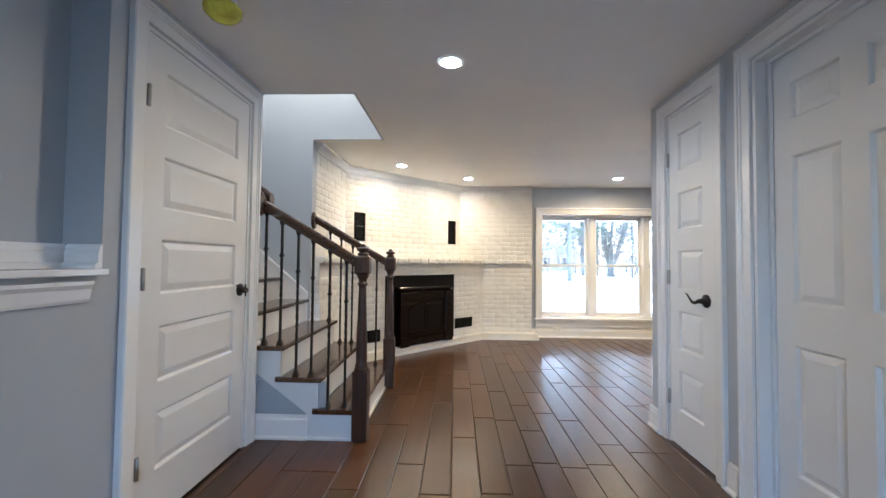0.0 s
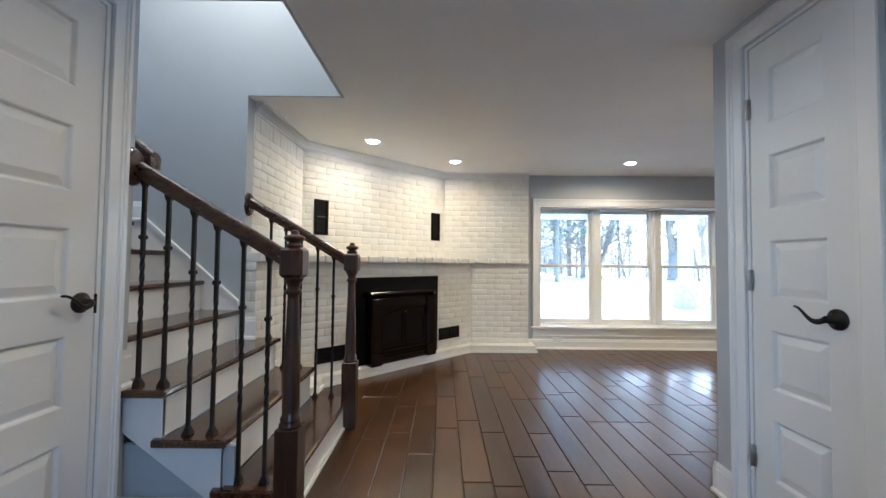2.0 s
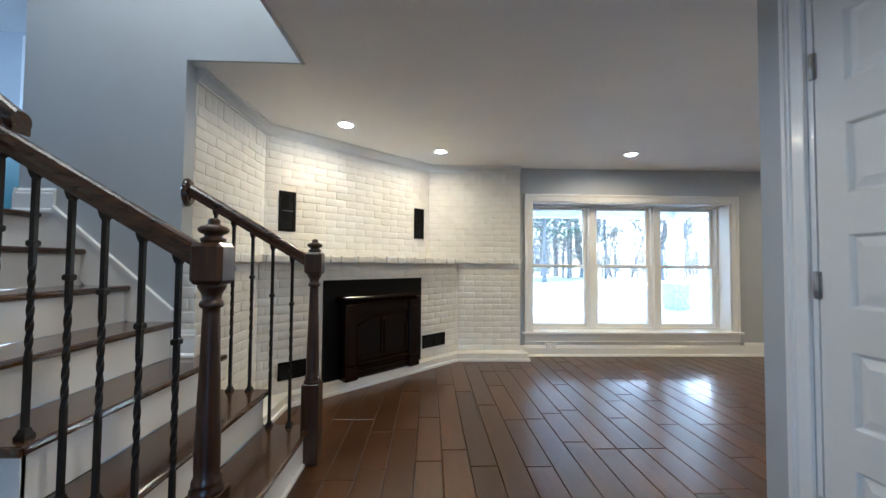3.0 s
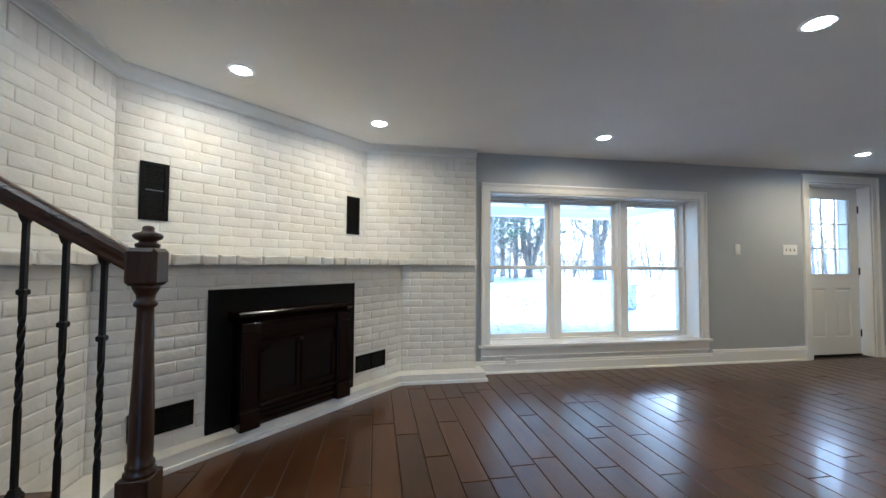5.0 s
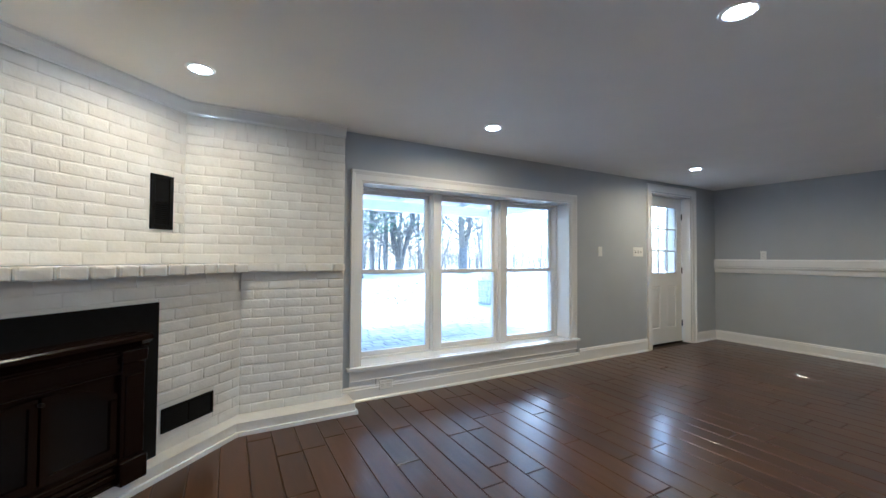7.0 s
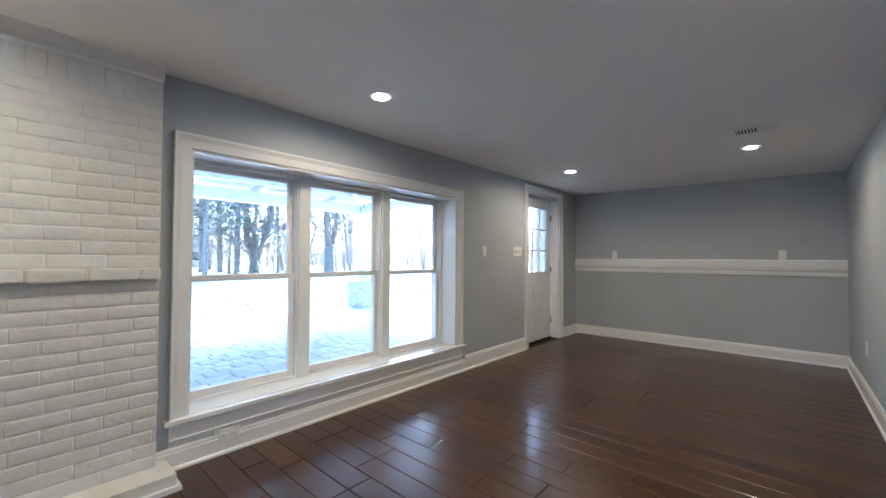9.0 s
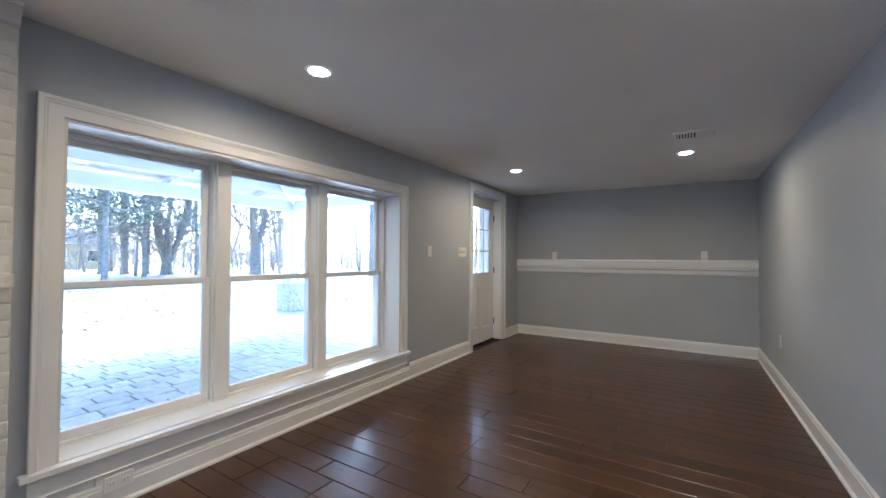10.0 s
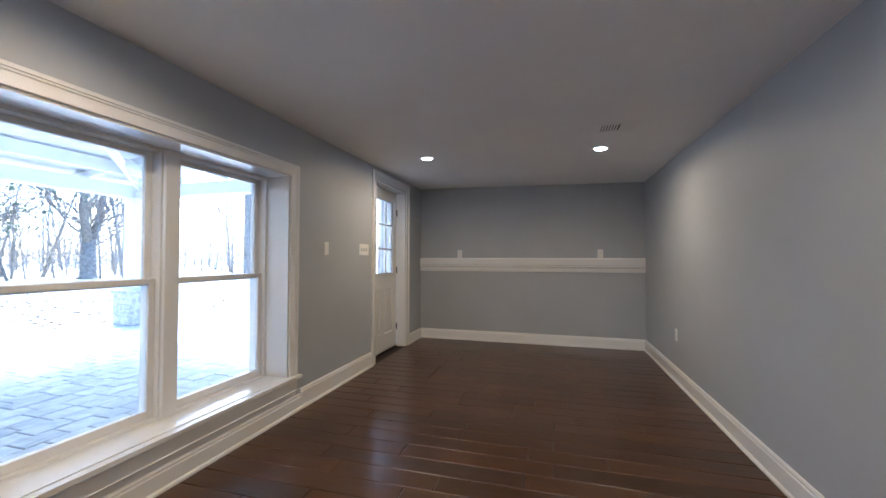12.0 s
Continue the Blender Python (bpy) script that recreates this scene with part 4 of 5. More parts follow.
def rail_z(x):
    return 1.080 + (1.458 - 1.080) * (0.0 - x) / 0.64


def handrail(parent, xa, xb, y, zf=rail_z, name="handrail"):
    prof = [(-0.025, -0.030), (0.025, -0.030), (0.028, -0.022), (0.027, -0.010), (0.031, 0.004), (0.030, 0.017), (0.022, 0.028), (0.010, 0.033), (-0.010, 0.033), (-0.022, 0.028), (-0.030, 0.017), (-0.031, 0.004), (-0.027, -0.010), (-0.028, -0.022)]
    bm = bmesh.new()
    loft(bm, [[(x, y + a, zf(x) + b * 1.12) for a, b in prof] for x in (xa, xb)], smooth=False)
    bmesh.ops.recalc_face_normals(bm, faces=bm.faces)
    return part(name, bm, RAILWOOD, parent, "dark varnished moulded handrail")


def baluster(parent, x, y, z0, z1):
    """Twisted square iron bar with a knuckle, a foot shoe and a top collar."""
    s = 0.0068
    zt, h = z1, z1 - z0
    def sq(z, r, a):
        return [(x + r * math.cos(a + math.pi / 4 + k * math.pi / 2) * 1.414, y + r * math.sin(a + math.pi / 4 + k * math.pi / 2) * 1.414, z) for k in range(4)]
    rows = [(z0, 0), (z0 + 0.30 * h, 0)]
    n = 18
    rows += [(z0 + (0.30 + 0.34 * i / n) * h, 2 * math.pi * 1.5 * i / n) for i in range(1, n + 1)]
    rows += [(zt, 3 * math.pi)]
    bm = bmesh.new()
    loft(bm, [sq(z, s, a) for z, a in rows], smooth=False)
    b = part("baluster", bm, IRON, parent, "slim black wrought-iron baluster with a twist")
    bm = bmesh.new()
    loft(bm, [sq(z0, 0.0165, 0), sq(z0 + 0.007, 0.0165, 0), sq(z0 + 0.016, 0.012, 0), sq(z0 + 0.028, 0.009, 0)], smooth=False)
    part("foot_shoe", bm, IRON, b)
    zk = z0 + 0.72 * h
    bm = bmesh.new()
    loft(bm, [sq(zk - 0.010, 0.0075, 0), sq(zk - 0.006, 0.0115, 0), sq(zk + 0.006, 0.0115, 0), sq(zk + 0.010, 0.0075, 0)], smooth=False)
    part("knuckle", bm, IRON, b)
    bm = bmesh.new()
    loft(bm, [sq(zt - 0.026, 0.008, 0), sq(zt - 0.016, 0.011, 0), sq(zt, 0.014, 0)], smooth=False)
    part("top_collar", bm, IRON, b)


def rosette(parent, x, y, z):
    bm = bmesh.new()
    lathe(bm, [(0, 0.052), (0.010, 0.052), (0.015, 0.048), (0.018, 0.048), (0.024, 0.040)], 20, m=Matrix.Translation((x, y, z)) @ Matrix.Rotation(radians(90), 4, "Y") @ Matrix.Diagonal((1.5, 1.06, 1, 1)))
    part("rosette", bm, RAILWOOD, parent, "round dark wooden wall rosette")


for near, y, xs in ((True, 4.690, (-0.606, -0.504, -0.398, -0.301, -0.192, -0.086)), (False, 5.683, (-0.520, -0.420, -0.316, -0.206, -0.099))):
    rail = thing("stair_railing", "dark wooden handrail on a turned newel post with black iron balusters" if near else "shorter far-side dark wooden handrail with black iron balusters", "railing", "railings of the stairs")
    newel(rail, 0.021, 4.672 if near else y)
    handrail(rail, -0.024, HALLL + 0.012 if near else -0.648, y)
    rosette(rail, HALLL + 0.0005 if near else -0.6795, 4.660 if near else y, rail_z(-0.63) + 0.004)
    if not near:
        part("rosette_neck", boxes((-0.6575, -0.648, y - 0.02, y + 0.02, rail_z(-0.65) - 0.02, rail_z(-0.65) + 0.02)), RAILWOOD, rail)
    for x in xs:
        k = 1 + int((NOSE - 0.015 - x) / RUN)
        baluster(rail, x, y, RISE * k + 0.0005, rail_z(x) - 0.031)

# wall-mounted rail on the stair wall
wr = thing("wall_handrail", "dark wooden handrail on brackets on the stair wall", "handrail")
def wz(x):
    return 1.545 + (-0.66 - x) * 0.80
handrail(wr, -0.60, -1.50, SY0 + 0.065, wz)
for x in (-0.85, -1.35):
    bm = bmesh.new()
    lathe(bm, [(0, 0.022), (0.004, 0.022), (0.008, 0.008), (0.062, 0.007)], 12, m=Matrix.Translation((x, SY0 + 0.0005, wz(x) - 0.045)) @ Matrix.Rotation(radians(-90), 4, "X"))
    part("bracket", bm, IRON, wr)

# ---- ceiling fixtures ----
# The last place holds the added, unseen hall lamp.
for i, (x, y) in enumerate(DOWNLIGHTS + ((0.55, 1.2),)):
    d = thing("downlight", "round white recessed ceiling lamp, lit warm", "ceiling lamp", "recessed ceiling lamps", pose(x, y, ceil_z(x, y)))
    bm = bmesh.new()
    n = 32
    prof = [(0.072, -0.0002), (0.072, -0.004), (0.066, -0.008), (0.052, -0.006), (0.0505, -0.0005)]
    rows = [[bm.verts.new((r * math.cos(2 * math.pi * k / n), r * math.sin(2 * math.pi * k / n), z)) for k in range(n)] for r, z in prof]
    for r0, r1 in zip(rows, rows[1:]):
        for k in range(n):
            bm.faces.new((r0[k], r0[(k + 1) % n], r1[(k + 1) % n], r1[k])).smooth = True
    bmesh.ops.recalc_face_normals(bm, faces=bm.faces)
    part("trim_ring", bm, PLASTIC, d)
    bm = bmesh.new()
    lathe(bm, [(-0.014, 0.004), (-0.0135, 0.020), (-0.0115, 0.034), (-0.008, 0.045), (-0.0045, 0.050), (-0.0005, 0.050)], 32)
    part("lens", bm, LENS, d, "glowing frosted lens")

g = thing("globe_light", "small amber and yellow marbled glass globe on the ceiling", "ceiling lamp", m=pose(-0.37, 3.80, ceil_z(0, 3.8)))
bm = bmesh.new()
lathe(bm, [(-0.0005, 0.055), (-0.012, 0.055), (-0.016, 0.04)][::-1], 24)
bmesh.ops.recalc_face_normals(bm, faces=bm.faces)
part("base", bm, PLASTIC, g)
bm = bmesh.new()
lathe(bm, [(-0.078, 0.004), (-0.076, 0.026), (-0.066, 0.053), (-0.049, 0.070), (-0.032, 0.074), (-0.016, 0.062), (-0.0155, 0.04)], 28)
part("glass_bowl", bm, AMBER, g)

v = thing("ceiling_vent", "white two-way louvred ceiling air vent", "vent", m=pose(4.95, 5.66, ceil_z(4.95, 5.66)))
hw, hd = 0.105, 0.145
part("frame", boxes((-hw, -hw + 0.028, -hd, hd, -0.008, -0.0005), (hw - 0.028, hw, -hd, hd, -0.008, -0.0005), (-hw + 0.028, hw - 0.028, -hd, -hd + 0.028, -0.008, -0.0005), (-hw + 0.028, hw - 0.028, hd - 0.028, hd, -0.008, -0.0005), bevel=0.002), PLASTIC, v)
# The ceiling has no hole here; dark colour replaces the duct's shade.
part("backing", boxes((-hw + 0.028, hw - 0.028, -hd + 0.028, hd - 0.028, -0.0022, -0.0008)), DARKSLOT, v)
for i in range(6):
    yc = hd - 0.040 - i * 0.020
    bm = bmesh.new()
    prism(bm, [(yc - 0.006, -0.008), (yc - 0.004, -0.009), (yc + 0.006, -0.003), (yc + 0.004, -0.0025)], "x", -hw + 0.028, hw - 0.028)
    part("slat", bm, PLASTIC, v)
for i in range(7):
    xc = -hw + 0.036 + i * 0.022
    bm = bmesh.new()
    prism(bm, [(xc + 0.010, -0.009), (xc + 0.008, -0.0095), (xc - 0.007, -0.003), (xc - 0.005, -0.0025)], "y", -hd + 0.028, -0.012)
    part("slat", bm, PLASTIC, v)


# ---- switches and sockets ----
def plate(name, label, m, w, h, kind):
    """Wall plate in a local frame that faces -y, centred on its place."""
    ob = thing(name, label, "socket" if "outlet" in name else "light switch", m=m)
    part("cover", boxes((-w / 2, w / 2, -0.006, -0.0005, -h / 2, h / 2), bevel=0.002), PLASTIC, ob)
    if kind == "outlet":
        for dx in ((-0.028, 0.028) if w > h else (0,)):
            for dz in ((0,) if w > h else (-0.021, 0.021)):
                o = part("socket_face", boxes((dx - 0.017, dx + 0.017, -0.0085, -0.006, dz - 0.014, dz + 0.014), bevel=0.001), PLASTIC, ob)
                part("slot_or_shade", boxes((dx - 0.008, dx - 0.006, -0.0092, -0.0086, dz - 0.004, dz + 0.006), (dx + 0.006, dx + 0.008, -0.0092, -0.0086, dz - 0.004, dz + 0.006)), DARKSLOT, o)
    elif kind == "toggle":
        n = 3
        for i in range(n):
            dx = (i - (n - 1) / 2) * 0.055
            # Dark patch round each toggle stands in for its shadow on the plate.
            part("slot_or_shade", boxes((dx - 0.008, dx + 0.008, -0.0072, -0.0062, -0.015, 0.015)), DARKSLOT, ob)
            bm = boxes((dx - 0.005, dx + 0.005, -0.016, -0.0074, -0.003, 0.011), bevel=0.001)
            part("toggle", bm, PLASTIC, ob)
    else:
        part("rocker", boxes((-0.016, 0.016, -0.0095, -0.006, -0.033, 0.033), bevel=0.0015), PLASTIC, ob)
    return ob


EASTM = pose(EAST, 0, 0, 0, 0, -90)
plate("light_switch", "single white rocker switch on the grey wall", pose(4.787, NORTH, 1.275), 0.07, 0.115, "rocker")
plate("light_switch", "wide white plate with three toggle switches beside the outer door", pose(5.50, NORTH, 1.28), 0.20, 0.118, "toggle")
plate("wall_outlet", "white double socket set sideways in the skirting under the window", pose(2.092, NORTH - 0.017, 0.112), 0.118, 0.074, "outlet")
plate("wall_outlet", "white socket on the grey wall just above the ledge", EASTM @ pose(-7.46, 0, 1.252), 0.07, 0.115, "outlet")
plate("wall_outlet", "white socket on the grey wall just above the ledge", EASTM @ pose(-5.53, 0, 1.252), 0.07, 0.115, "outlet")
SOUTHM = pose(0, SOUTH, 0, 0, 0, 180)
plate("wall_outlet", "white socket low on the long grey wall", SOUTHM @ pose(-6.03, 0, 0.45), 0.07, 0.115, "outlet")
plate("wall_outlet", "white socket low on the long grey wall near the hall", SOUTHM @ pose(-3.25, 0, 0.45), 0.07, 0.115, "outlet")

# ---- kitchen glimpsed upstairs ----
kc = thing("wall_cabinet", "white wall cabinet with two doors and dark knobs", "cabinet")
part("body", boxes((-3.75, -2.55, 7.80, 8.148, 2.66, 3.50)), TRIM, kc)
for i in range(3):
    xa = -3.745 + i * 0.40
    d = leaf(kc, xa, xa + 0.39, 2.67, 3.49, 7.778, [(xa + 0.06, xa + 0.33, 2.73, 3.43)], thick=0.02)
    d.name = "door"
    kx = xa + (0.36 if i != 1 else 0.03)
    bm = bmesh.new()
    lathe(bm, [(0, 0.006), (0.012, 0.006), (0.016, 0.014), (0.024, 0.012)], 12, m=Matrix.Translation((kx, 7.778, 2.72)) @ Matrix.Rotation(radians(90), 4, "X"))
    part("knob", bm, BRONZE, d)
bc = thing("base_cabinet", "teal painted base cabinet under a dark worktop", "cabinet")
part("body", boxes((-3.75, -2.2, 7.50, 8.148, 1.335, 2.19)), TEAL, bc)
part("door_panel", boxes(*[(-3.74 + i * 0.385, -3.375 + i * 0.385, 7.482, 7.4995, 1.42, 2.16) for i in range(4)], bevel=0.003), TEAL, bc)
wt = thing("worktop", "dark polished stone kitchen worktop", "worktop")
part("slab", boxes((-3.78, -2.17, 7.46, 8.148, 2.191, 2.23), bevel=0.003), DARKSLOT, wt)
part("splashback", boxes((-3.78, -2.17, 8.136, 8.1485, 2.232, 2.655)), PLASTIC, wt)

# ---- outside ----
GZ = -0.14
structure("ground", boxes((-300, 300, 8.45, 500, GZ - 0.5, GZ - 0.03)), GROUND, "pale lawn under fallen leaves reaching to the woods")
# Unseen slab, added only to stop the sky leaking in from above.
structure("roof_house", boxes((-1.3, EAST + 0.3, -0.3, 8.5, 3.95, 4.1)), ROOFING, "added unseen slab that keeps skylight out of the rooms")
structure("wall_outside", boxes((-1.2, WX0 - 0.1, 8.425, 8.5, GZ, 3.9), (WX1 + 0.1, DX0 - 0.1, 8.425, 8.5, GZ, 3.9), (DX1 + 0.1, 9.0, 8.425, 8.5, GZ, 3.9), (WX0 - 0.1, WX1 + 0.1, 8.425, 8.5, WZ1 + 0.08, 3.9), (WX0 - 0.1, WX1 + 0.1, 8.425, 8.5, GZ, WZ0 - 0.05), (DX0 - 0.1, DX1 + 0.1, 8.425, 8.5, DZ1 + 0.08, 3.9)), EXTWHITE, "white outer wall of the house")
patio = tagged(structure("patio", boxes((-3.0, 9.5, 8.5, 15.0, GZ - 0.06, GZ - 0.007)), PAVEJOINT, "patio of grey stone-look pavers laid in rows"), category="patio")


def lay_pavers():
    rng = random.Random(3)
    meshes = {}
    for w in (0.2, 0.27, 0.35):
        for h in (0.2,):
            bm = bmesh.new()
            c = 0.006
            loft(bm, [[(sx * (w / 2 - 0.0055 - k), sy * (h / 2 - 0.0055 - k), z) for sx, sy in ((-1, -1), (1, -1), (1, 1), (-1, 1))] for z, k in ((-0.01, 0), (-0.004, 0), (0, c))], smooth=False)
            meshes[w] = mesh_of("paver", bm, PAVER)
    extra = bmesh.new()
    count, y, row = 0, 8.58, 0
    while y < 14.9:
        x = 1.0 + rng.uniform(0, 0.2)
        while x < 9.3:
            w = rng.choice((0.2, 0.27, 0.35, 0.27))
            if y < 11.0 and count < 298 and x > 1.6:
                p = part("paver", meshes[w], PAVER, patio)
                p.location = (x + w / 2, y, GZ + rng.uniform(-0.002, 0.002))
                count += 1
            else:
                k = len(extra.verts)
                zt = GZ + rng.uniform(-0.002, 0.002)
                vs = [extra.verts.new((x + w / 2 + sx * (w / 2 - 0.0055 - q), y + sy * (0.0945 - q), z)) for z, q in ((zt - 0.008, 0), (zt, 0.005)) for sx, sy in ((-1, -1), (1, -1), (1, 1), (-1, 1))]
                extra.faces.new(vs[4:])
                for i in range(4):
                    extra.faces.new((vs[i], vs[(i + 1) % 4], vs[4 + (i + 1) % 4], vs[4 + i]))
            x += w
        y += 0.2
    part("far_pavers", extra, PAVER, patio, "", "stuff")


def porch_post(x, y):
    post = thing("porch_post", "white square porch post on a stacked grey stone pier", "post", "posts of the porch")
    part("core", boxes((x - 0.22, x + 0.22, y - 0.22, y + 0.22, GZ, 0.50)), STONE, post)
    rng = random.Random(5)
    for side in range(4):
        z = GZ
        while z < 0.48:
            h = rng.choice((0.07, 0.09, 0.11))
            h = min(h, 0.50 - z)
            a = -0.24
            while a < 0.23:
                w = min(rng.uniform(0.12, 0.24), 0.24 - a)
                bm = bmesh.new()
                box(bm, a + 0.004, a + w - 0.004, -0.245 - rng.uniform(0, 0.012), -0.21, z + 0.004 - 0, z + h - 0.004, bevel=0.006)
                bmesh.ops.transform(bm, matrix=Matrix.Translation((x, y, 0)) @ Matrix.Rotation(side * math.pi / 2, 4, "Z"), verts=bm.verts)
                part("stone", bm, STONE, post)
                a += w
            z += h
    part("cap_stone", boxes((x - 0.28, x + 0.28, y - 0.28, y + 0.28, 0.50, 0.55), bevel=0.008), STONE, post)
    part("column", boxes((x - 0.14, x + 0.14, y - 0.14, y + 0.14, 0.55, 2.38), (x - 0.17, x + 0.17, y - 0.17, y + 0.17, 0.55, 0.68), (x - 0.17, x + 0.17, y - 0.17, y + 0.17, 2.28, 2.38)), EXTWHITE, post)


for px, py in ((7.65, 14.3), (1.5, 14.3)):
    if px > 3:
        porch_post(px, py)
porch = thing("porch_roof", "white painted porch roof with beams and rafters", "roof")
part("front_beam", boxes((-3.0, 7.8, 14.18, 14.42, 2.382, 2.62), bevel=0.01), EXTWHITE, porch)
part("side_beam", boxes((7.53, 7.77, 8.5, 14.179, 2.382, 2.62), bevel=0.01), EXTWHITE, porch)
for i in range(6):
    x = -2.8 + i * 1.9
    bm = bmesh.new()
    prism(bm, [(8.5, 3.35), (14.7, 2.57), (14.7, 2.69), (8.5, 3.47)], "x", x, x + 0.045)
    part("rafter", bm, EXTWHITE, porch)
bm = bmesh.new()
for i in range(58):
    ya, yb = 8.5 + i * 0.11, 8.5 + (i + 1) * 0.11 - 0.008
    za, zb = 3.472 - (ya - 8.5) * 0.1258, 3.472 - (yb - 8.5) * 0.1258
    prism(bm, [(ya, za), (yb, zb), (yb, zb + 0.03), (ya, za + 0.03)], "x", -3.2, 7.9)
prism(bm, [(8.5, 3.503), (14.9, 2.698), (14.9, 2.72), (8.5, 3.53)], "x", -3.2, 7.9)
part("roof_boards", bm, EXTWHITE, porch)
for y in (9.6, 10.9, 12.2, 13.3):
    zt = 3.44 - (y - 8.5) * 0.1258
    part("tie_beam", boxes((-3.0, 7.525, y, y + 0.10, zt - 0.20, zt)), EXTWHITE, porch)


def slanted_beam(name, p, q, w, h):
    """A timber of width w and depth h whose underside runs from p to q."""
    p, q = Vector(p), Vector(q)
    side = Vector((q.y - p.y, p.x - q.x, 0)).normalized() * (w / 2)
    bm = bmesh.new()
    loft(bm, [[c - side, c + side, c + side + Vector((0, 0, h)), c - side + Vector((0, 0, h))] for c in (p, q)])
    part(name, bm, EXTWHITE, porch)


slanted_beam("hip_rafter", (7.62, 14.15, 2.50), (3.4, 9.9, 3.02), 0.05, 0.15)
for y, x in ((13.0, 6.35), (11.9, 5.25), (10.8, 4.15)):
    slanted_beam("jack_rafter", (7.54, y, 2.62), (x + 0.1, y, 2.62 + (7.5 - x) * 0.09), 0.045, 0.12)


# ---- trees ----
def limb(bm, p, d, r, length, rng, depth, leafy=None, n=6, minr=0.022):
    """A tapering, bending limb with forks."""
    segs = max(3, int(length / 0.5))
    rings, pos, way = [], Vector(p), Vector(d).normalized()
    side = way.orthogonal().normalized()
    pts = []
    for i in range(segs + 1):
        t = i / segs
        rr = max(minr, r * (1 - 0.65 * t))
        s2 = way.cross(side).normalized()
        side = s2.cross(way).normalized()
        rings.append([tuple(pos + (side * math.cos(2 * math.pi * k / n) + s2 * math.sin(2 * math.pi * k / n)) * rr * rng.uniform(0.88, 1.12)) for k in range(n)])
        pts.append((pos.copy(), way.copy(), rr))
        pos = pos + way * (length / segs)
        way = (way + Vector((rng.uniform(-1, 1), rng.uniform(-1, 1), rng.uniform(-0.5, 0.9))) * 0.13).normalized()
    loft(bm, rings)
    if depth > 0:
        for _ in range(4 if depth > 1 else 5):
            q, w, rr = pts[rng.randrange(max(1, segs // 3), segs + 1)]
            nd = (w + Vector((rng.uniform(-1, 1), rng.uniform(-1, 1), rng.uniform(-0.2, 0.8))) * 0.75).normalized()
            limb(bm, q, nd, rr * 0.5, length * rng.uniform(0.45, 0.7), rng, depth - 1, leafy, max(4, n - 1), minr)
    elif leafy is not None:
        leafy.append(pos.copy())


def bare_tree(x, y, r, h, seed, forks=4, label=""):
    rng = random.Random(seed)
    t = thing("tree", label or "bare grey-brown broadleaf tree with forking limbs", "tree", "trees behind the patio", pose(x, y, GZ - 0.05))
    bm = bmesh.new()
    fh = h * (0.15 if forks < 3 else 0.07)
    lathe(bm, [(0, r * 1.5), (0.15, r * 1.15), (0.5, r), (fh, r * 0.85)], 10)
    for k in range(forks):
        a = 2 * math.pi * (k + rng.random() * 0.6) / forks
        limb(bm, (0.3 * r * math.cos(a), 0.3 * r * math.sin(a), fh - 0.2), (math.cos(a) * 0.45, math.sin(a) * 0.45, 1), r * 0.62, h * 0.5, rng, 3)
    for _ in range(16):
        a, z = rng.uniform(0, 6.28), rng.uniform(1.0, 4.2)
        limb(bm, (0.3 * r * math.cos(a), 0.3 * r * math.sin(a), z), (math.cos(a), math.sin(a), rng.uniform(0.2, 1.0)), r * 0.16, rng.uniform(2.0, 4.5), rng, 2, None, 4)
    part("trunk", bm, BARK, t)
    return t


def straight_tree(x, y, r, h, seed):
    rng = random.Random(seed)
    t = thing("tree", "tall straight dark trunk with short side branches", "tree", "trees behind the patio", pose(x, y, GZ - 0.05))
    bm = bmesh.new()
    lean = rng.uniform(-0.03, 0.03)
    loft(bm, [[(lean * z + rr * math.cos(k * 0.785), rr * math.sin(k * 0.785), z) for k in range(8)] for z, rr in ((0, r * 1.3), (0.3, r), (h * 0.5, r * 0.8), (h, r * 0.3))])
    for i in range(30):
        z = 1.4 + i * 0.4
        a = rng.uniform(0, 6.28)
        limb(bm, (lean * z, 0, z), (math.cos(a), math.sin(a), rng.uniform(-0.1, 0.5)), r * 0.2, rng.uniform(2.5, 5.5), rng, 1, None, 4)
    part("trunk", bm, BARK, t)
    return t


def pine(x, y, seed):
    """An evergreen: drooping boughs with sprays of needles."""
    rng = random.Random(seed)
    t = thing("pine_tree", "evergreen with long drooping green boughs", "tree", "", pose(x, y, GZ - 0.05))
    bm, nb = bmesh.new(), bmesh.new()
    lathe(bm, [(0, 0.17), (0.4, 0.14), (5, 0.11), (11, 0.05)], 8)
    for i in range(30):
        z, a = rng.uniform(2.2, 10), rng.uniform(0, 6.28)
        tips = []
        limb(bm, (0, 0, z), (math.cos(a), math.sin(a), rng.uniform(-0.1, 0.25)), 0.06, rng.uniform(3.0, 6.0), rng, 1, tips, 4, 0.008)
        for q in tips:
            for _ in range(34):
                c = q + Vector((rng.gauss(0, 0.6), rng.gauss(0, 0.6), rng.gauss(-0.03, 0.16)))
                d = Vector((rng.uniform(-1, 1), rng.uniform(-1, 1), rng.uniform(-0.7, 0.2))).normalized() * rng.uniform(0.16, 0.34)
                e = d.orthogonal().normalized() * 0.03
                nb.faces.new([nb.verts.new(v) for v in (c - e, c + d * 0.5 - e * 1.5, c + d, c + d * 0.5 + e * 1.5)])
    part("trunk", bm, BARK, t)
    part("crown", nb, NEEDLE, t, "", "stuff")


def twig(bm, p, q, w):
    side = (q - p).cross(Vector((0.3, 1, 0.1))).normalized() * w
    bm.faces.new([bm.verts.new(v) for v in (p - side, p + side, q)])


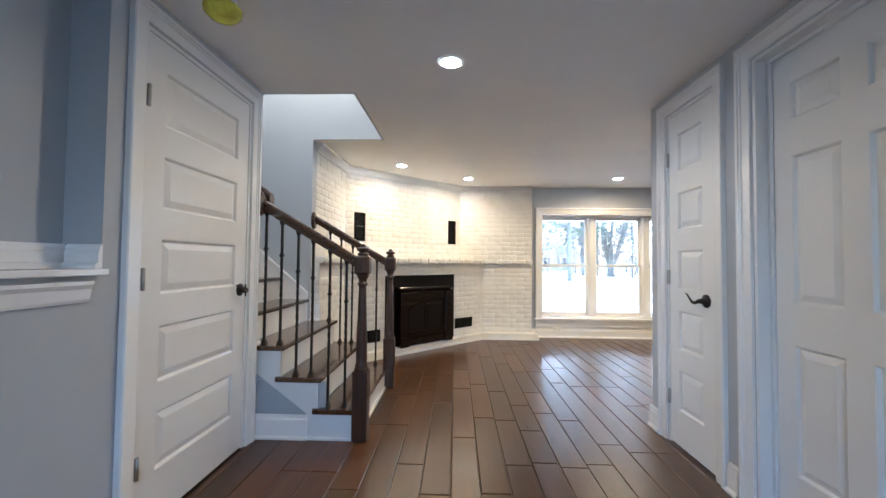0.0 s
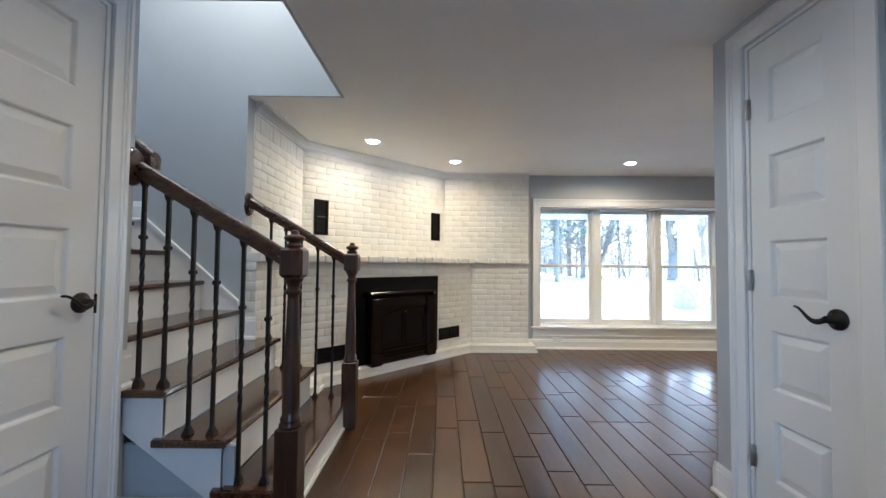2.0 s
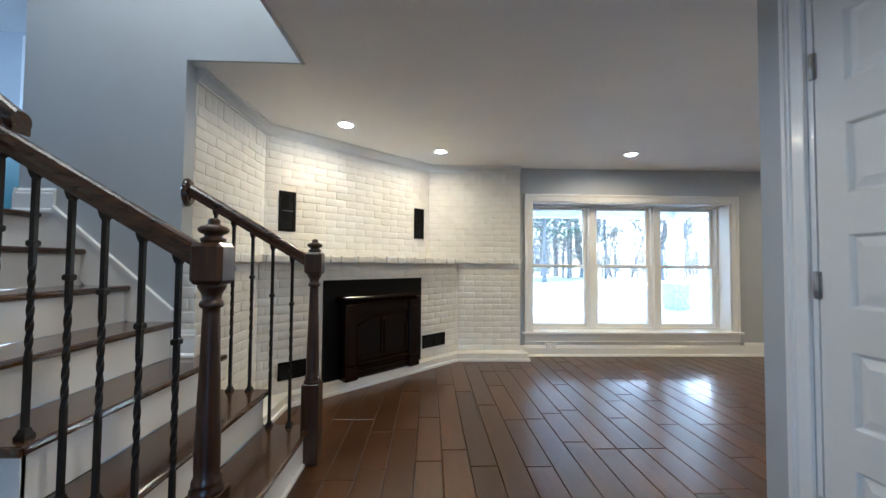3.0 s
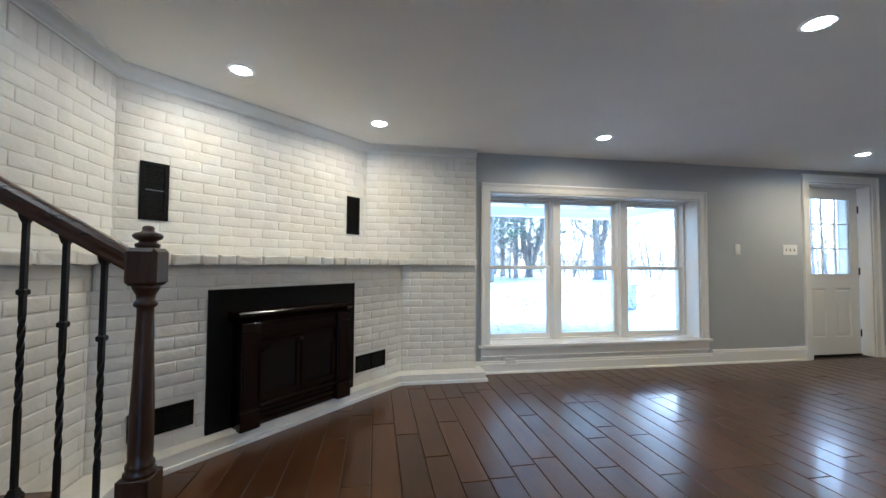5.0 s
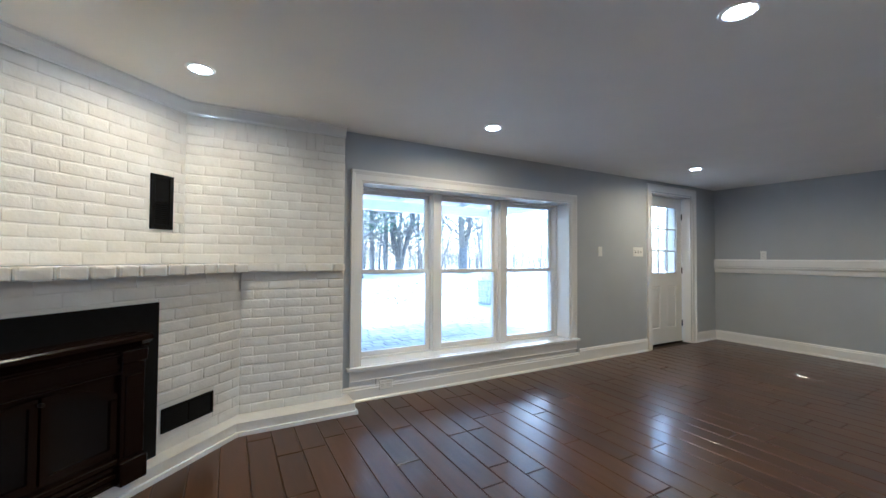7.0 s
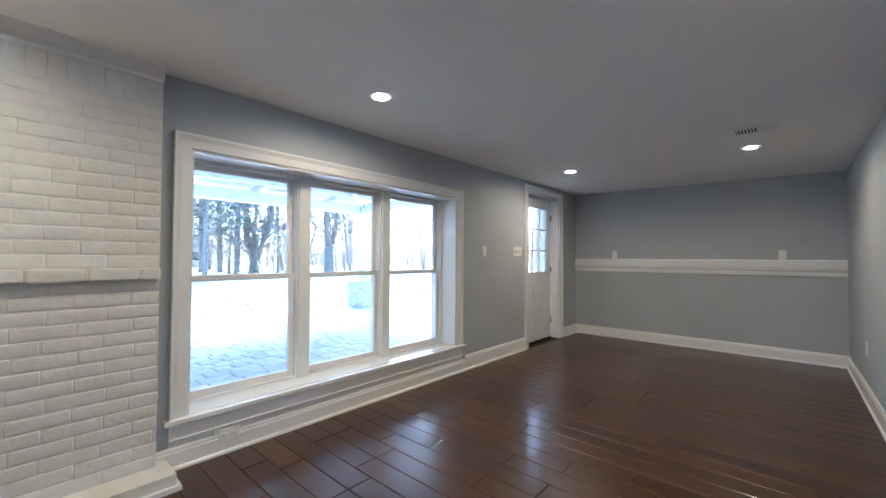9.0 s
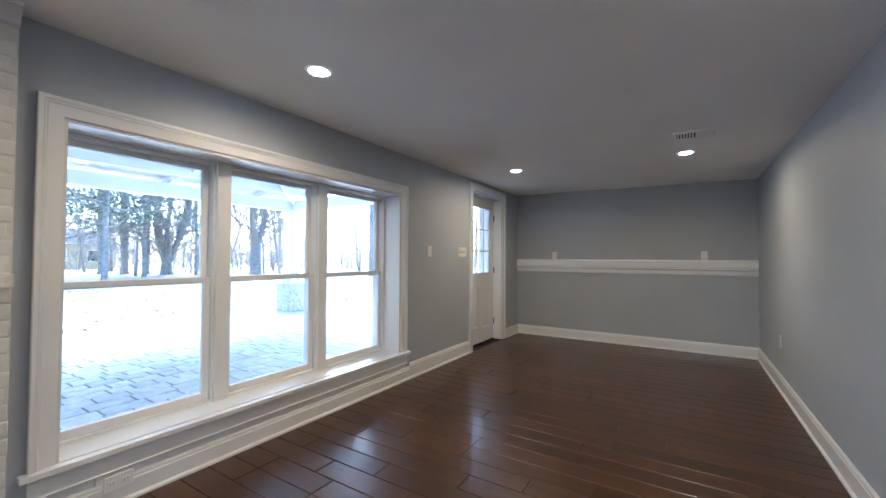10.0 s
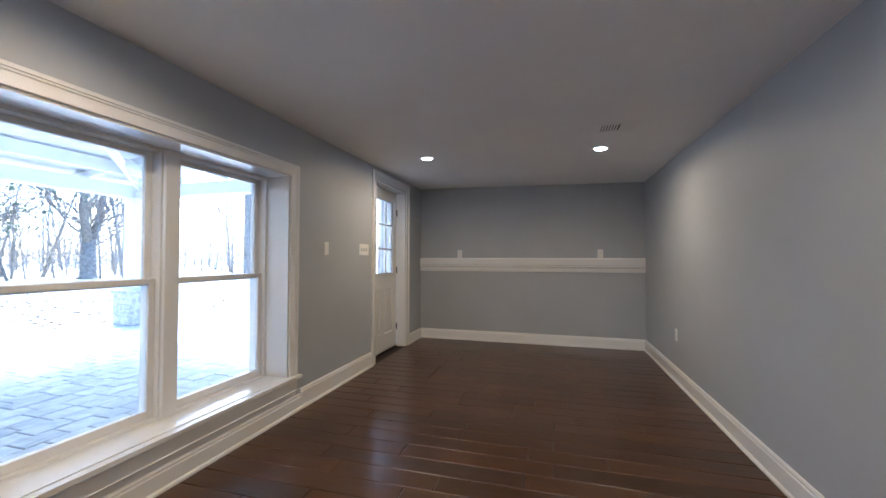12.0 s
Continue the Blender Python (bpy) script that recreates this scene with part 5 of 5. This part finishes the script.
def far_woods():
    rng = random.Random(12)
    bm = bmesh.new()
    for i in range(560):
        a = rng.uniform(-20, 78)
        if rng.random() < (0.45 if a > 40 else 0.1):
            continue
        d = rng.uniform(30, 85) if a > 18 else rng.uniform(40, 95)
        x, y = 2 + d * math.sin(radians(a)), 8 + d * math.cos(radians(a))
        r, h = rng.choice((0.03, 0.04, 0.06, 0.10)), rng.uniform(7, 18)
        lx, ly, bend = rng.gauss(0, 0.09), rng.gauss(0, 0.09), rng.gauss(0, 0.006)
        spine = [(z, x + lx * z + bend * z * z, y + ly * z) for z in (-0.1, h * 0.25, h * 0.5, h)]
        loft(bm, [[(cx + r * f * math.cos(k * 1.2566), cy + r * f * math.sin(k * 1.2566), GZ + z) for k in range(5)]
                  for (z, cx, cy), f in zip(spine, (1.2, 0.85, 0.6, 0.1))], smooth=True)
        for j in range(14):
            z = rng.uniform(0.5, 7.5)
            b, length = rng.uniform(0, 6.28), rng.uniform(0.5, 2.4)
            p = Vector((x + lx * z + bend * z * z, y + ly * z, GZ + z))
            q = p + Vector((math.cos(b) * length, math.sin(b) * length, length * rng.uniform(-0.1, 1.2)))
            twig(bm, p, q, 0.03)
            m = p.lerp(q, 0.45)
            twig(bm, m, m + Vector((rng.gauss(0, 0.5), rng.gauss(0, 0.5), rng.uniform(0, 0.9))), 0.018)
    for i in range(9000):
        a, d = rng.uniform(-20, 78), rng.uniform(30, 75)
        p = Vector((2 + d * math.sin(radians(a)), 8 + d * math.cos(radians(a)), GZ + rng.choice((0, 0.3, 1.5, 3.0)) + rng.uniform(-0.05, 1.6)))
        twig(bm, p, p + Vector((rng.gauss(0, 0.9), rng.gauss(0, 0.9), rng.uniform(0.1, 2.2))), 0.02)
    tagged(part("far_woods", bm, TWIG, None, "bare grey winter woods with thin trunks and undergrowth", "stuff"), category="woods")


def leaves():
    rng = random.Random(8)
    bm = bmesh.new()
    for i in range(9000):
        x, y = rng.uniform(-6, 22), 14.7 + abs(rng.gauss(0, 7))
        s, a = rng.uniform(0.03, 0.06), rng.uniform(0, 6.28)
        c, d = Vector((x, y, GZ - 0.018)), Vector((math.cos(a) * s, math.sin(a) * s, rng.uniform(0, 0.02)))
        e = Vector((-d.y * 0.6, d.x * 0.6, rng.uniform(0, 0.02)))
        bm.faces.new([bm.verts.new(v) for v in (c - d, c + e, c + d, c - e)])
    tagged(part("fallen_leaves", bm, plain("dry_leaves", (0.42, 0.32, 0.22), 0.9, 0, 0.35, 12, 0), None, "scattered dry brown leaves on the lawn", "stuff"), category="leaves")


def cottage(x, y):
    h = thing("house", "low yellow house with a dark roof among the trees", "house", m=pose(x, y, GZ - 0.05, 0, 0, 20))
    part("wall", boxes((-7, 7, -3, 3, 0, 2.7)), SIDING, h)
    bm = bmesh.new()
    prism(bm, [(-3.4, 2.6), (3.4, 2.6), (0, 4.3)], "x", -7.3, 7.3)
    part("roof", bm, ROOFING, h)
    for i in range(4):
        wn = part("window", boxes((-5.6 + i * 3.2, -4.5 + i * 3.2, -3.05, -2.99, 0.9, 2.0)), SOOTGLASS, h)
        part("frame", boxes((-5.7 + i * 3.2, -5.6 + i * 3.2, -3.07, -2.99, 0.8, 2.1), (-4.5 + i * 3.2, -4.4 + i * 3.2, -3.07, -2.99, 0.8, 2.1), (-5.6 + i * 3.2, -4.5 + i * 3.2, -3.07, -2.99, 2.0, 2.1), (-5.6 + i * 3.2, -4.5 + i * 3.2, -3.07, -2.99, 0.8, 0.9)), EXTWHITE, wn)


bare_tree(19.5, 34.8, 0.42, 17, 21, 2, "bare tree forking low into two thick limbs")
bare_tree(15.4, 40.0, 0.38, 18, 7, 6)
straight_tree(12.7, 44.2, 0.27, 24, 31)
straight_tree(13.6, 42.6, 0.26, 25, 32)
straight_tree(14.6, 41.4, 0.19, 23, 35)
straight_tree(22.7, 25.4, 0.24, 16, 34)
pine(8.6, 30.0, 3)
pine(13.0, 37.5, 4)
pine(7.4, 36.0, 6)
far_woods()
leaves()
cottage(11.5, 62.0)

# ---- bricks, ledge bricks, boards, pavers ----
WB = 5.742
brick_wall("brick_wall_left", WESTM, WB, 6.70, SH1, 2.183, 0.68, (), "white painted brick wall, a row of upright bricks at the top", (WB + 0.02, 6.66), seed=1)
brick_wall("brick_wall_left_base", WESTM, 5.66, 6.45, 0.082, 0.945, 0.60, (), "white painted brick wall base, standing proud", seed=2, depth=0.079)
brick_wall("brick_wall_left_end", pose(0, 0, 0), -0.679, -0.601, 0.55, SH0, 5.653, (), "painted brick end of the wall base", seed=6, depth=0.02)
brick_wall("brick_wall_diagonal", DIAG, 4.235, 6.118, SH1, 2.186, UP, [(r[0], r[1], r[2], r[3]) for r in REG[:2]], "white painted brick chimney wall over the mantel", seed=3)
brick_wall("brick_wall_hearth", DIAG, 4.11, 6.385, 0.082, 0.945, LOW, [(r[0], r[1], r[2], r[3]) for r in REG[2:]] + [(4.64, 5.76, 0, 0.92)], "white painted brick chimney breast round the fireplace", seed=4)
brick_wall("brick_wall_right", Matrix(), 0.640, 1.71, SH1, 2.20, 8.0, (), "white painted brick wall with some upright bricks at the top", (0.80, 1.56), depth=0.069, seed=5)
brick_wall("brick_wall_frieze", DIAG, 4.125, 6.375, 0.9455, SH0 + 0.004, LOW + 0.014, (), "two set-back courses of painted brick under the mantel ledge", seed=8)
brick_wall("brick_wall_left_frieze", WESTM, 5.66, 6.45, 0.9455, SH0 + 0.004, 0.612, (), "two set-back courses of painted brick under the ledge", depth=0.066, seed=9)
brick_wall("brick_wall_right_base", Matrix(), 0.985, 1.71, 0.082, SH0 + 0.004, 7.995, (), "white painted brick wall base beside the window", depth=0.074, seed=7)
ledge_bricks()
lay_boards()
lay_pavers()
